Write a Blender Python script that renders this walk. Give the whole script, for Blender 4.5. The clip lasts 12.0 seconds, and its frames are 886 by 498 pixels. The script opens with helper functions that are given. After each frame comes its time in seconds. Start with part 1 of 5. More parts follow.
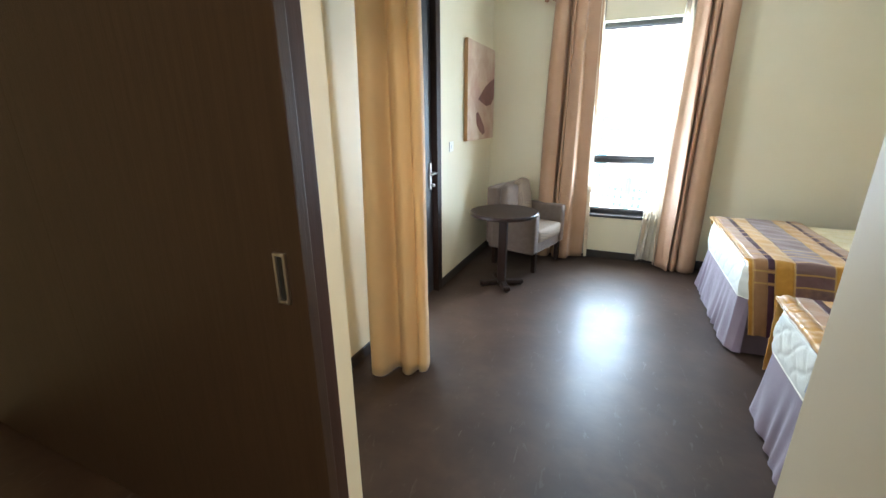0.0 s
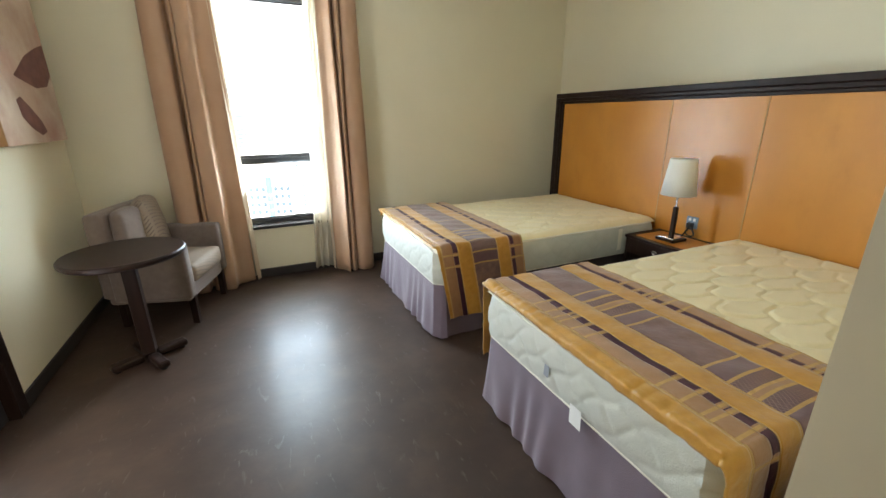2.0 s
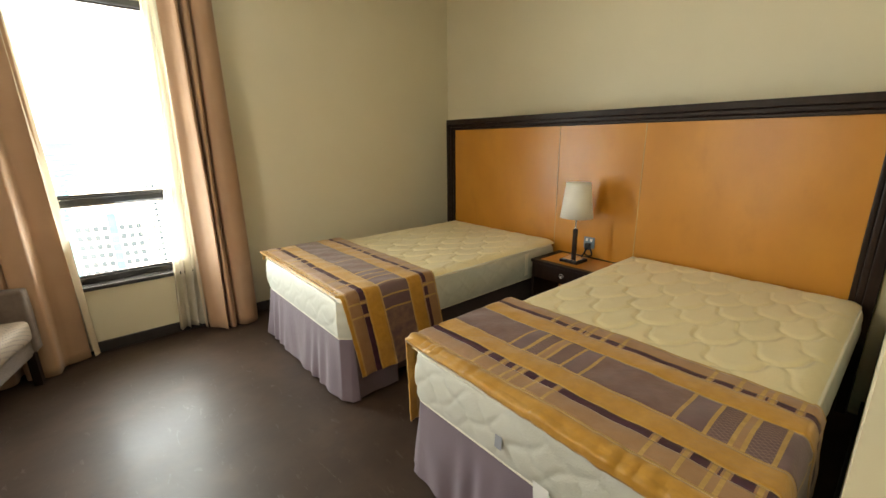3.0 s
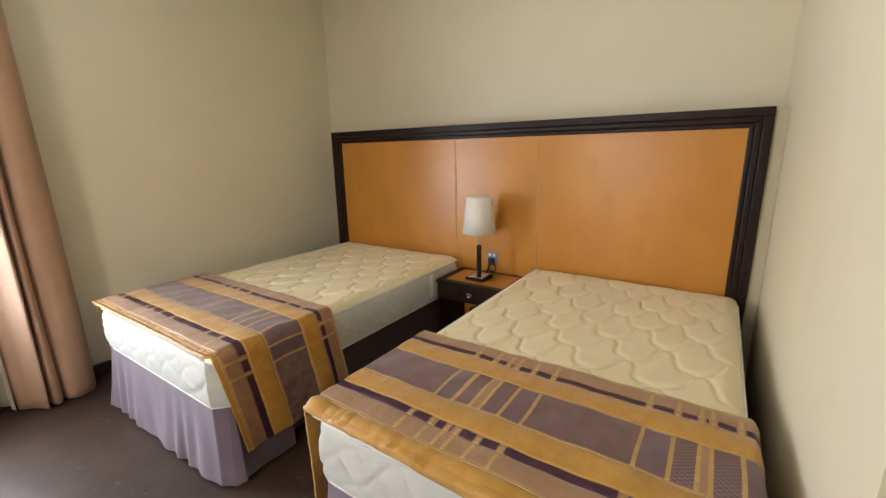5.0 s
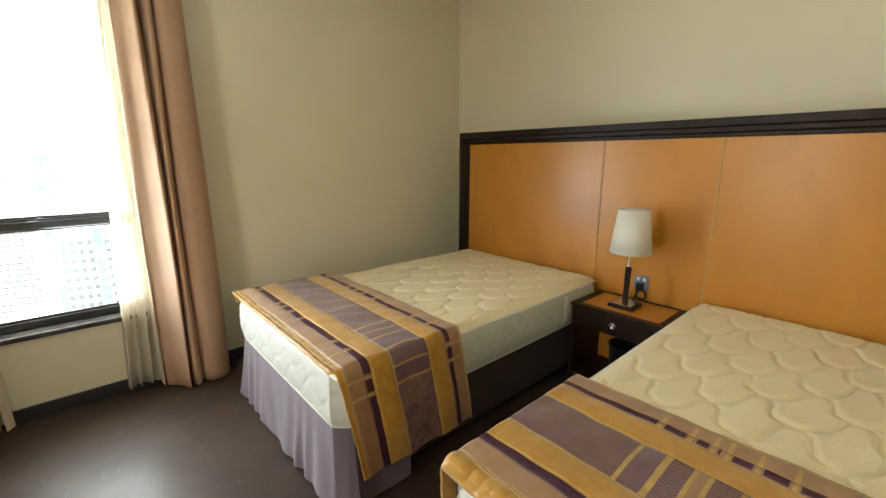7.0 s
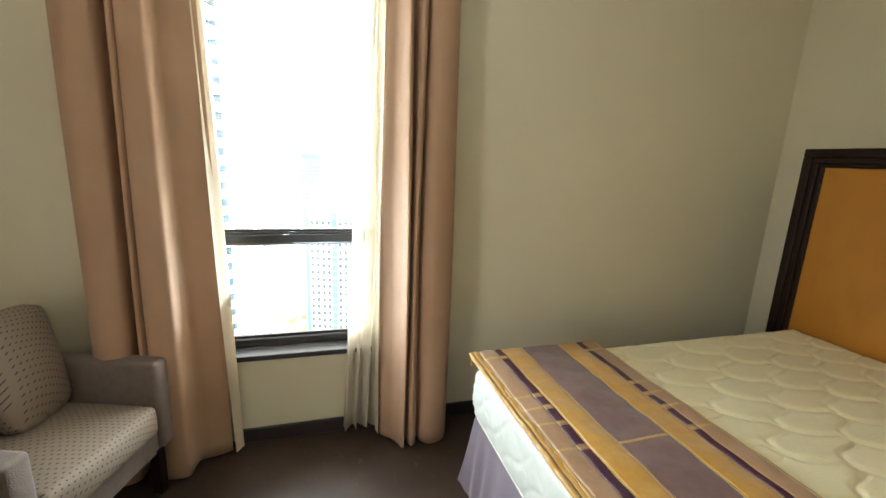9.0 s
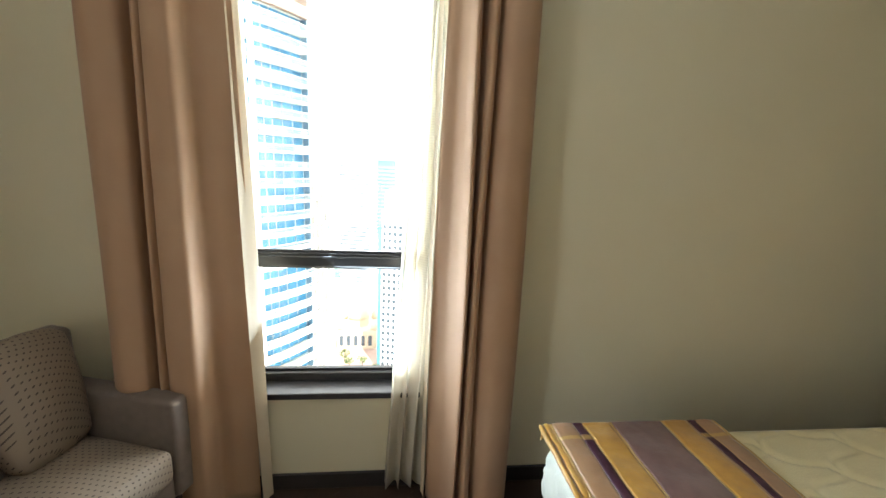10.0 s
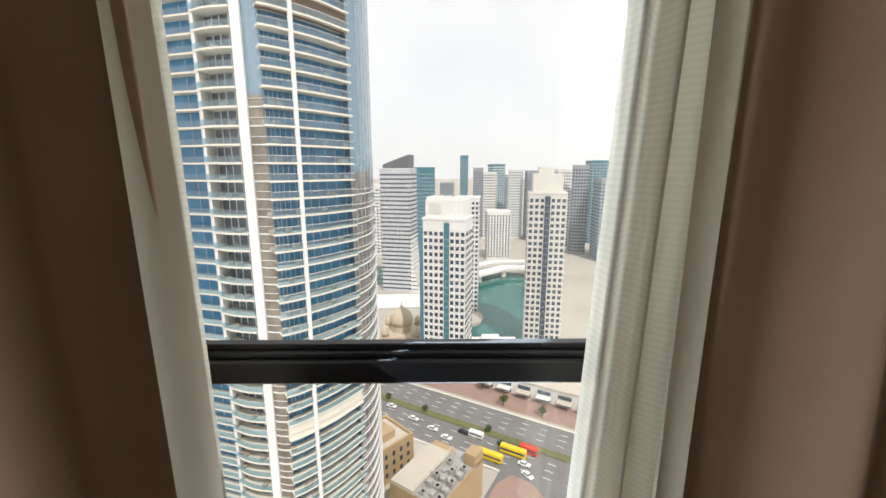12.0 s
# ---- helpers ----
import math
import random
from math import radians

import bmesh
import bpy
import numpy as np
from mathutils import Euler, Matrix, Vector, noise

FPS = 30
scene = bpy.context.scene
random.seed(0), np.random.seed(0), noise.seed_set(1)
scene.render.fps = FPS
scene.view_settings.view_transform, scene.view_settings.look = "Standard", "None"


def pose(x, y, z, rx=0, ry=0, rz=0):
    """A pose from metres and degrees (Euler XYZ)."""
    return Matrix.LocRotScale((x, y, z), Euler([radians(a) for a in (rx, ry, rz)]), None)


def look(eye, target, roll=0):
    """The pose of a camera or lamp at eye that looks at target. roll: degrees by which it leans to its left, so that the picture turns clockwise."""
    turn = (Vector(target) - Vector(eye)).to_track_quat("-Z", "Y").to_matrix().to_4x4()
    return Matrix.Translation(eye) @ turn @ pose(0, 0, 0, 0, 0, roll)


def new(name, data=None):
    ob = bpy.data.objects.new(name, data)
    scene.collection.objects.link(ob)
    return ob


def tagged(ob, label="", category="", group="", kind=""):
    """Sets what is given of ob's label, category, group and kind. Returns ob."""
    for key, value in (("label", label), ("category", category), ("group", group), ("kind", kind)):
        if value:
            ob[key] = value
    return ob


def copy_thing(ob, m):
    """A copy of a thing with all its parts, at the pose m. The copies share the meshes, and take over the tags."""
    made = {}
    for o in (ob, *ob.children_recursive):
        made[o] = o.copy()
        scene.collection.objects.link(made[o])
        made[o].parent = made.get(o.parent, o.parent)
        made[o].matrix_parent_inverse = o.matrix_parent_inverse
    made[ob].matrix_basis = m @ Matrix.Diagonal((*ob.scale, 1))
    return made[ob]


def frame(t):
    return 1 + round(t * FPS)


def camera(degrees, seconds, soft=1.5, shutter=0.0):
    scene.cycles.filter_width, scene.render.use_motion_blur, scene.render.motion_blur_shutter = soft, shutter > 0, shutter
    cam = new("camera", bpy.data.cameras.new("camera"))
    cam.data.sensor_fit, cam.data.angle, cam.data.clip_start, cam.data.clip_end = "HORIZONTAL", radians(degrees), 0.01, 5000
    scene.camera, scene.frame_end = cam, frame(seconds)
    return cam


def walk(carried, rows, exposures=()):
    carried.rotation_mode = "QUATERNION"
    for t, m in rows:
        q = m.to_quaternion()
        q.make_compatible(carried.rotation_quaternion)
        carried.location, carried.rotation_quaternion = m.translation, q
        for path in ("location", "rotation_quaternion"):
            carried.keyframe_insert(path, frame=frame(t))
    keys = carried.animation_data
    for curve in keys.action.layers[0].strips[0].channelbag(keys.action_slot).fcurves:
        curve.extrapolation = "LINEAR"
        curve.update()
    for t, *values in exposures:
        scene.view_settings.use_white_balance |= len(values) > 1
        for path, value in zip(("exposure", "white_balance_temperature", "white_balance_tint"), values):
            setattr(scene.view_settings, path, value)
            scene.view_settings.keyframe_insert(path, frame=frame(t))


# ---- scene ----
cam = camera(94.4, 12.0)
PATH = [
    (0, (1.44, 0.116, 1.524), (0.687, 1.867, 0.917), -0.4),
    (0.5, (1.261, 0.343, 1.469), (1.104, 2.238, 0.85), 0.3),
    (1, (1.252, 0.459, 1.472), (1.557, 2.328, 0.829), -0.1),
    (1.5, (1.263, 0.656, 1.465), (1.786, 2.479, 0.83), -1.3),
    (2, (1.279, 0.858, 1.457), (2.055, 2.594, 0.837), -0.5),
    (2.5, (1.293, 1.055, 1.466), (2.358, 2.648, 0.892), 0.1),
    (3, (1.341, 1.208, 1.466), (2.593, 2.68, 0.95), -0.8),
    (3.5, (1.451, 1.368, 1.463), (2.835, 2.728, 0.981), -1.2),
    (5.5, (1.536, 1.454, 1.468), (3.165, 2.516, 1.003), -1.1),
    (6, (1.588, 1.419, 1.462), (3.152, 2.577, 1.003), -0.7),
    (6.5, (1.597, 1.549, 1.44), (3.061, 2.838, 0.996), -0.2),
    (7, (1.615, 1.808, 1.452), (2.913, 3.265, 1.014), 0.0),
    (7.5, (1.651, 2.061, 1.454), (2.748, 3.676, 1.021), 0.5),
    (9.3, (1.614, 2.9, 1.516), (2.052, 4.807, 1.101), 2.6),
    (9.5, (1.645, 2.977, 1.518), (2.011, 4.9, 1.109), 2.7),
    (10, (1.729, 3.159, 1.532), (1.947, 5.105, 1.128), 2.6),
    (10.5, (1.712, 3.395, 1.514), (1.809, 5.351, 1.104), 1.6),
    (11, (1.631, 3.671, 1.519), (1.661, 5.628, 1.112), 1.2),
    (11.5, (1.593, 4.01, 1.49), (1.569, 5.973, 1.11), -0.1),
    (12, (1.516, 4.27, 1.459), (1.537, 6.232, 1.076), 0.0),
]
walk(cam, [(t, look(e, g, r)) for t, e, g, r in PATH], [
    (0.0, 3.32, 5700, 10), (1.0, 3.0, 6000, 10), (2.0, 2.93, 6300, 10), (2.5, 2.8, 7100, 10), (3.0, 2.68, 7900, 12), (3.5, 2.66, 9100, 13), (5.5, 2.93, 6400, 23), (6.5, 2.83, 7300, 14),
    (7.5, 2.72, 7000, 10), (9.5, 2.56, 6600, 10), (10.0, 2.35, 6500, 10), (10.5, 2.05, 6500, 10), (11.0, 1.4, 6800, 11), (11.5, 0.42, 6800, 16), (12.0, -0.03, 6600, 16)])

# ---- world, sun, large lights ----
world = bpy.data.worlds.new("sky")
scene.world = world
world.use_nodes = True
wn = world.node_tree
sky = wn.nodes.new("ShaderNodeTexSky")
sky.sky_type = 'NISHITA'
sky.sun_disc = False
sky.sun_elevation, sky.sun_rotation = radians(52), radians(158)
sky.air_density, sky.dust_density = 1.0, 2.5
# thin bright haze and cloud over the blue
wco, wno = wn.nodes.new("ShaderNodeTexCoord"), wn.nodes.new("ShaderNodeTexNoise")
wno.inputs["Scale"].default_value, wno.inputs["Detail"].default_value = 2.2, 6
wmr = wn.nodes.new("ShaderNodeMapRange")
wmr.inputs[1].default_value, wmr.inputs[2].default_value, wmr.inputs[3].default_value, wmr.inputs[4].default_value = 0.3, 0.65, 0.78, 0.98
wmx = wn.nodes.new("ShaderNodeMixRGB")
wmx.inputs[2].default_value = (9.6, 9.6, 9.5, 1)
wn.links.new(wco.outputs["Generated"], wno.inputs["Vector"])
wn.links.new(wno.outputs["Fac"], wmr.inputs[0])
wn.links.new(wmr.outputs[0], wmx.inputs[0])
wn.links.new(sky.outputs[0], wmx.inputs[1])
wn.links.new(wmx.outputs[0], wn.nodes["Background"].inputs[0])
wn.nodes["Background"].inputs[1].default_value = 0.13

sun = new("sun", bpy.data.lights.new("sun", 'SUN'))
sun.data.energy, sun.data.angle, sun.data.color = 3.4, radians(0.5), (1, 0.95, 0.87)
sun.matrix_world = look((20, -50, 70), (0, 0, 0))
sun["kind"] = "structure"


def area(name, at, to, w, h, power, color):
    l = new(name, bpy.data.lights.new(name, 'AREA'))
    l.data.shape, l.data.size, l.data.size_y = 'RECTANGLE', w, h
    l.data.energy, l.data.color = power, color
    l.matrix_world = look(at, to)
    return l


area("window_skylight", (1.42, 5.12, 1.45), (2.7, 0, 3.3), 0.62, 1.8, 15.5, (0.69, 0.86, 1.0))
balcony_light = area("balcony_skylight", (-0.16, 2.86, 1.4), (3, 4.1, 1.9), 0.8, 1.9, 3.8, (0.95, 0.95, 1.0))
balcony_light.data.spread = radians(180)
# Unseen warm lamp added in the hall, brightening the bunched curtain and west wall.
area("unseen_hall_light", (2.7, -1.3, 2.9), (1.6, 0.2, 0.9), 0.7, 0.7, 12.0, (1.0, 0.80, 0.53))


# ---- materials ----
def mat(name, base, rough=0.6, metal=0.0, second=None, scale=8.0, bump=0.0, bscale=60.0, mix2=None, scale2=1.2,
        stretch=(1, 1, 1), spec=0.5, island=0.0, coat=0.0, sheen=0.0, trans=0.0, rvar=0.0):
    m = bpy.data.materials.new(name)
    m.use_nodes = True
    t = m.node_tree
    b = t.nodes["Principled BSDF"]
    b.inputs["Roughness"].default_value, b.inputs["Metallic"].default_value = rough, metal
    b.inputs["Specular IOR Level"].default_value = spec
    b.inputs["Coat Weight"].default_value = coat
    b.inputs["Coat Roughness"].default_value = 0.12
    b.inputs["Sheen Weight"].default_value = sheen
    b.inputs["Base Color"].default_value = (*base, 1)
    co = t.nodes.new("ShaderNodeTexCoord")
    mp = t.nodes.new("ShaderNodeMapping")
    mp.inputs["Scale"].default_value = stretch
    t.links.new(co.outputs["Object"], mp.inputs[0])

    def tex(sc, detail=4):
        n = t.nodes.new("ShaderNodeTexNoise")
        n.inputs["Scale"].default_value, n.inputs["Detail"].default_value = sc, detail
        t.links.new(mp.outputs[0], n.inputs["Vector"])
        return n
    col = None
    if second:
        n = tex(scale)
        r = t.nodes.new("ShaderNodeValToRGB")
        r.color_ramp.elements[0].position, r.color_ramp.elements[1].position = 0.32, 0.68
        r.color_ramp.elements[0].color, r.color_ramp.elements[1].color = (*base, 1), (*second, 1)
        t.links.new(n.outputs["Fac"], r.inputs[0])
        col = r.outputs[0]
        if mix2:
            n2 = tex(scale2)
            r2 = t.nodes.new("ShaderNodeValToRGB")
            r2.color_ramp.elements[0].position, r2.color_ramp.elements[1].position = 0.45, 0.75
            t.links.new(n2.outputs["Fac"], r2.inputs[0])
            mx = t.nodes.new("ShaderNodeMixRGB")
            mx.inputs[2].default_value = (*mix2, 1)
            t.links.new(r2.outputs[0], mx.inputs[0])
            t.links.new(col, mx.inputs[1])
            col = mx.outputs[0]
        t.links.new(col, b.inputs["Base Color"])
        if rvar:
            mr = t.nodes.new("ShaderNodeMapRange")
            mr.inputs[3].default_value, mr.inputs[4].default_value = rough - rvar, rough + rvar
            t.links.new(tex(scale * 0.6).outputs["Fac"], mr.inputs[0])
            t.links.new(mr.outputs[0], b.inputs["Roughness"])
    if island and col:
        gi = t.nodes.new("ShaderNodeObjectInfo")
        hs = t.nodes.new("ShaderNodeHueSaturation")
        mr = t.nodes.new("ShaderNodeMapRange")
        mr.inputs[3].default_value, mr.inputs[4].default_value = 1 - island, 1 + island
        t.links.new(gi.outputs["Random"], mr.inputs[0])
        t.links.new(mr.outputs[0], hs.inputs["Value"])
        t.links.new(col, hs.inputs["Color"])
        t.links.new(hs.outputs[0], b.inputs["Base Color"])
    if bump:
        bn = t.nodes.new("ShaderNodeBump")
        bn.inputs["Strength"].default_value, bn.inputs["Distance"].default_value = bump, 0.01
        t.links.new(tex(bscale).outputs["Fac"], bn.inputs["Height"])
        t.links.new(bn.outputs[0], b.inputs["Normal"])
    if trans:
        tr = t.nodes.new("ShaderNodeBsdfTranslucent")
        ms = t.nodes.new("ShaderNodeMixShader")
        ms.inputs[0].default_value = trans
        tr.inputs[0].default_value = (*base, 1)
        if col:
            t.links.new(col, tr.inputs[0])
        out = t.nodes["Material Output"]
        t.links.new(b.outputs[0], ms.inputs[1])
        t.links.new(tr.outputs[0], ms.inputs[2])
        t.links.new(ms.outputs[0], out.inputs[0])
    return m


def glass_mat(name, tint, clear):
    """Thin pane: mostly clear, with a glossy skin."""
    m = bpy.data.materials.new(name)
    m.use_nodes = True
    t = m.node_tree
    g, tr, ms = (t.nodes.new("ShaderNodeBsdf" + k) for k in ("Glossy", "Transparent", "Diffuse"))
    mx = t.nodes.new("ShaderNodeMixShader")
    g.inputs["Roughness"].default_value = 0.02
    tr.inputs[0].default_value = (*tint, 1)
    mx.inputs[0].default_value = 1 - clear
    t.links.new(tr.outputs[0], mx.inputs[1])
    t.links.new(g.outputs[0], mx.inputs[2])
    t.links.new(mx.outputs[0], t.nodes["Material Output"].inputs[0])
    t.nodes.remove(ms)
    return m


def sheer_mat(name, color, opacity):
    m = bpy.data.materials.new(name)
    m.use_nodes = True
    t = m.node_tree
    d, tl, tr = (t.nodes.new("ShaderNodeBsdf" + k) for k in ("Diffuse", "Translucent", "Transparent"))
    a, b = t.nodes.new("ShaderNodeMixShader"), t.nodes.new("ShaderNodeMixShader")
    d.inputs[0].default_value = tl.inputs[0].default_value = (*color, 1)
    a.inputs[0].default_value = 0.3
    wv = t.nodes.new("ShaderNodeTexWave")
    wv.bands_direction, wv.inputs["Scale"].default_value = 'Z', 30
    mr = t.nodes.new("ShaderNodeMapRange")
    mr.inputs[3].default_value, mr.inputs[4].default_value = opacity - 0.025, opacity + 0.025
    co = t.nodes.new("ShaderNodeTexCoord")
    t.links.new(co.outputs["Object"], wv.inputs["Vector"])
    t.links.new(wv.outputs["Fac"], mr.inputs[0])
    t.links.new(mr.outputs[0], b.inputs[0])
    t.links.new(d.outputs[0], a.inputs[1])
    t.links.new(tl.outputs[0], a.inputs[2])
    t.links.new(tr.outputs[0], b.inputs[1])
    t.links.new(a.outputs[0], b.inputs[2])
    t.links.new(b.outputs[0], t.nodes["Material Output"].inputs[0])
    return m


WALL = mat("cream_wall_paint", (0.72, 0.645, 0.46), 0.55, second=(0.74, 0.665, 0.48), scale=3, bump=0.02, bscale=90, mix2=(0.705, 0.63, 0.445), scale2=0.8)
CEIL = mat("white_ceiling_paint", (0.83, 0.81, 0.75), 0.8, second=(0.85, 0.83, 0.77), scale=3, bump=0.04)
FLOOR = mat("brown_floor_screed", (0.037, 0.022, 0.015), 0.46, second=(0.062, 0.038, 0.026), scale=3.2, mix2=(0.044, 0.028, 0.020), scale2=9.0, bump=0.10, bscale=20, rvar=0.10, spec=0.22, coat=0.10)
FLOOR.node_tree.nodes["Principled BSDF"].inputs["Coat Roughness"].default_value = 0.2
# scuffs on the floor
ft = FLOOR.node_tree
fm = ft.nodes.new("ShaderNodeMapping")
fm.inputs["Scale"].default_value, fm.inputs["Rotation"].default_value = (3.5, 1.2, 1), (0, 0, 0.6)
fc, fz = ft.nodes.new("ShaderNodeTexCoord"), ft.nodes.new("ShaderNodeTexNoise")
fz.inputs["Scale"].default_value, fz.inputs["Detail"].default_value, fz.inputs["Distortion"].default_value = 6, 8, 1.5
fr_ = ft.nodes.new("ShaderNodeMapRange")
fr_.inputs[1].default_value, fr_.inputs[2].default_value, fr_.inputs[3].default_value, fr_.inputs[4].default_value = 0.635, 0.76, 0.0, 0.5
fx = ft.nodes.new("ShaderNodeMixRGB")
fx.inputs[2].default_value = (0.12, 0.10, 0.09, 1)
fb = ft.nodes["Principled BSDF"]
ft.links.new(fc.outputs["Object"], fm.inputs[0])
ft.links.new(fm.outputs[0], fz.inputs["Vector"])
ft.links.new(fz.outputs["Fac"], fr_.inputs[0])
ft.links.new(fr_.outputs[0], fx.inputs[0])
ft.links.new(fb.inputs["Base Color"].links[0].from_socket, fx.inputs[1])
ft.links.new(fx.outputs[0], fb.inputs["Base Color"])
DARKWOOD = mat("dark_stained_wood", (0.016, 0.008, 0.0055), 0.36, second=(0.024, 0.0125, 0.009), scale=5, stretch=(6, 6, 0.5), bump=0.08, bscale=40, coat=0.0, spec=0.2)
DOORWOOD = mat("wenge_door_veneer", (0.036, 0.022, 0.013), 0.5, second=(0.046, 0.028, 0.017), scale=6, stretch=(9, 9, 0.4), bump=0.08, bscale=30, spec=0.25)
FRAMEWOOD = mat("brown_frame_wood", (0.038, 0.020, 0.014), 0.45, second=(0.052, 0.028, 0.02), scale=5, stretch=(6, 6, 0.5), bump=0.05, bscale=40, spec=0.15)
SKIRTING = mat("dark_skirting", (0.026, 0.021, 0.019), 0.4, second=(0.036, 0.028, 0.025), scale=6)
LEATHER = mat("orange_wood_veneer", (0.49, 0.195, 0.024), 0.32, second=(0.58, 0.25, 0.036), scale=3.5, stretch=(1, 1, 0.6), mix2=(0.47, 0.19, 0.026), scale2=7, bump=0.12, bscale=10, coat=0.0, spec=0.5, rvar=0.06)
MATTRESS = mat("cream_quilted_ticking", (0.81, 0.70, 0.425), 0.42, second=(0.84, 0.735, 0.465), scale=14, bump=0.25, bscale=160, sheen=0.2)
BORDER = mat("pale_border_ticking", (0.56, 0.57, 0.50), 0.55, second=(0.60, 0.61, 0.54), scale=14, bump=0.2, bscale=160, sheen=0.1)
PIPING = mat("white_piping", (0.80, 0.77, 0.66), 0.6)
SKIRT = mat("mauve_bed_skirt", (0.145, 0.105, 0.135), 0.6, second=(0.17, 0.125, 0.155), scale=7, bump=0.2, bscale=220, sheen=0.3)
BEDBASE = mat("brown_base_fabric", (0.060, 0.042, 0.040), 0.7, second=(0.075, 0.053, 0.050), scale=12, bump=0.15, bscale=200)
GOLD = mat("gold_brocade", (0.44, 0.21, 0.017), 0.42, second=(0.52, 0.26, 0.028), scale=30, bump=0.45, bscale=26, sheen=0.3)
GOLDLINE = mat("gold_trim_thread", (0.46, 0.28, 0.085), 0.45, second=(0.54, 0.34, 0.12), scale=40, bump=0.3)
MAUVE = mat("mauve_brocade", (0.130, 0.056, 0.045), 0.5, second=(0.168, 0.080, 0.064), scale=18, bump=0.35, bscale=28, sheen=0.3)
PLUM = mat("plum_stripe", (0.050, 0.012, 0.028), 0.5, second=(0.068, 0.018, 0.036), scale=20, bump=0.3)
TAN = mat("tan_brocade", (0.32, 0.165, 0.068), 0.5, second=(0.36, 0.19, 0.085), scale=24, bump=0.4, bscale=30, sheen=0.3)
PURPLE = mat("purple_brocade", (0.125, 0.062, 0.068), 0.5, second=(0.155, 0.08, 0.085), scale=20, bump=0.14, bscale=70, sheen=0.3)
LATTICE = mat("lattice_brocade", (0.13, 0.075, 0.08), 0.5, second=(0.15, 0.085, 0.09), scale=30, bump=0.12)
# pale diagonal trellis woven into the lattice cloth
lt = LATTICE.node_tree
lc = lt.nodes.new("ShaderNodeTexCoord")
trellis = []
for d in ((230, 140, 140), (230, -140, -140)):
    vd, sn, ab = lt.nodes.new("ShaderNodeVectorMath"), lt.nodes.new("ShaderNodeMath"), lt.nodes.new("ShaderNodeMath")
    vd.operation, sn.operation, ab.operation = 'DOT_PRODUCT', 'SINE', 'ABSOLUTE'
    vd.inputs[1].default_value = d
    lt.links.new(lc.outputs["Object"], vd.inputs[0])
    lt.links.new(vd.outputs["Value"], sn.inputs[0])
    lt.links.new(sn.outputs[0], ab.inputs[0])
    trellis.append(ab)
mn, mr_ = lt.nodes.new("ShaderNodeMath"), lt.nodes.new("ShaderNodeMapRange")
mn.operation = 'MINIMUM'
lt.links.new(trellis[0].outputs[0], mn.inputs[0])
lt.links.new(trellis[1].outputs[0], mn.inputs[1])
lt.links.new(mn.outputs[0], mr_.inputs[0])
mr_.inputs[1].default_value, mr_.inputs[2].default_value, mr_.inputs[3].default_value, mr_.inputs[4].default_value = 0.12, 0.3, 0.85, 0.0
lx = lt.nodes.new("ShaderNodeMixRGB")
lx.inputs[2].default_value = (0.33, 0.22, 0.18, 1)
lb_ = lt.nodes["Principled BSDF"]
lt.links.new(mr_.outputs[0], lx.inputs[0])
lt.links.new(lb_.inputs["Base Color"].links[0].from_socket, lx.inputs[1])
lt.links.new(lx.outputs[0], lb_.inputs["Base Color"])
DAMASK = mat("damask_brocade", (0.15, 0.085, 0.085), 0.5, second=(0.25, 0.15, 0.11), scale=26, bump=0.12)
CURTAIN = mat("beige_pink_curtain", (0.45, 0.268, 0.155), 0.7, second=(0.49, 0.30, 0.18), scale=5, bump=0.03, bscale=300, sheen=0.1, trans=0.05)
# Same cloth as CURTAIN, with the warm light on it put into the colour.
LITCURTAIN = mat("warm_lit_beige_curtain", (0.68, 0.495, 0.27), 0.65, second=(0.72, 0.53, 0.30), scale=5, bump=0.03, bscale=300, sheen=0.2, trans=0.45)
LINING = mat("cream_curtain_lining", (0.57, 0.46, 0.33), 0.7, second=(0.61, 0.50, 0.36), scale=6, bump=0.03, trans=0.08)
SHEER = sheer_mat("white_voile", (0.81, 0.745, 0.62), 0.6)
UPHOLSTERY = mat("taupe_upholstery", (0.165, 0.119, 0.092), 0.8, second=(0.195, 0.143, 0.112), scale=30, bump=0.3, bscale=250, sheen=0.2)
WHITE = mat("white_plastic", (0.78, 0.78, 0.76), 0.35, second=(0.8, 0.8, 0.78), scale=5)
SHADE = mat("cream_lamp_shade", (0.88, 0.85, 0.76), 0.8, second=(0.90, 0.87, 0.78), scale=60, bump=0.1, trans=0.25)
CHROME = mat("brushed_chrome", (0.62, 0.62, 0.62), 0.18, 1.0)
STEEL = mat("satin_steel", (0.55, 0.53, 0.50), 0.32, 1.0)
BLACK = mat("black_plastic", (0.012, 0.012, 0.013), 0.4)
ALU = mat("dark_bronze_aluminium", (0.030, 0.029, 0.031), 0.38, 0.0, second=(0.036, 0.035, 0.037), scale=9)
SILL = mat("dark_stone_sill", (0.045, 0.042, 0.046), 0.25, second=(0.06, 0.056, 0.06), scale=12)
GLASS = glass_mat("window_glass", (0.96, 0.98, 0.97), 0.95)
PORTRAIT = mat("peach_canvas", (0.52, 0.36, 0.26), 0.7, second=(0.66, 0.53, 0.40), scale=5, mix2=(0.44, 0.24, 0.17), scale2=3.0, bump=0.2, bscale=200)
CANVASEDGE = mat("amber_canvas_edge", (0.47, 0.26, 0.11), 0.7, second=(0.52, 0.30, 0.14), scale=9)
MAROON = mat("maroon_paint", (0.15, 0.055, 0.045), 0.6, second=(0.22, 0.09, 0.07), scale=14)


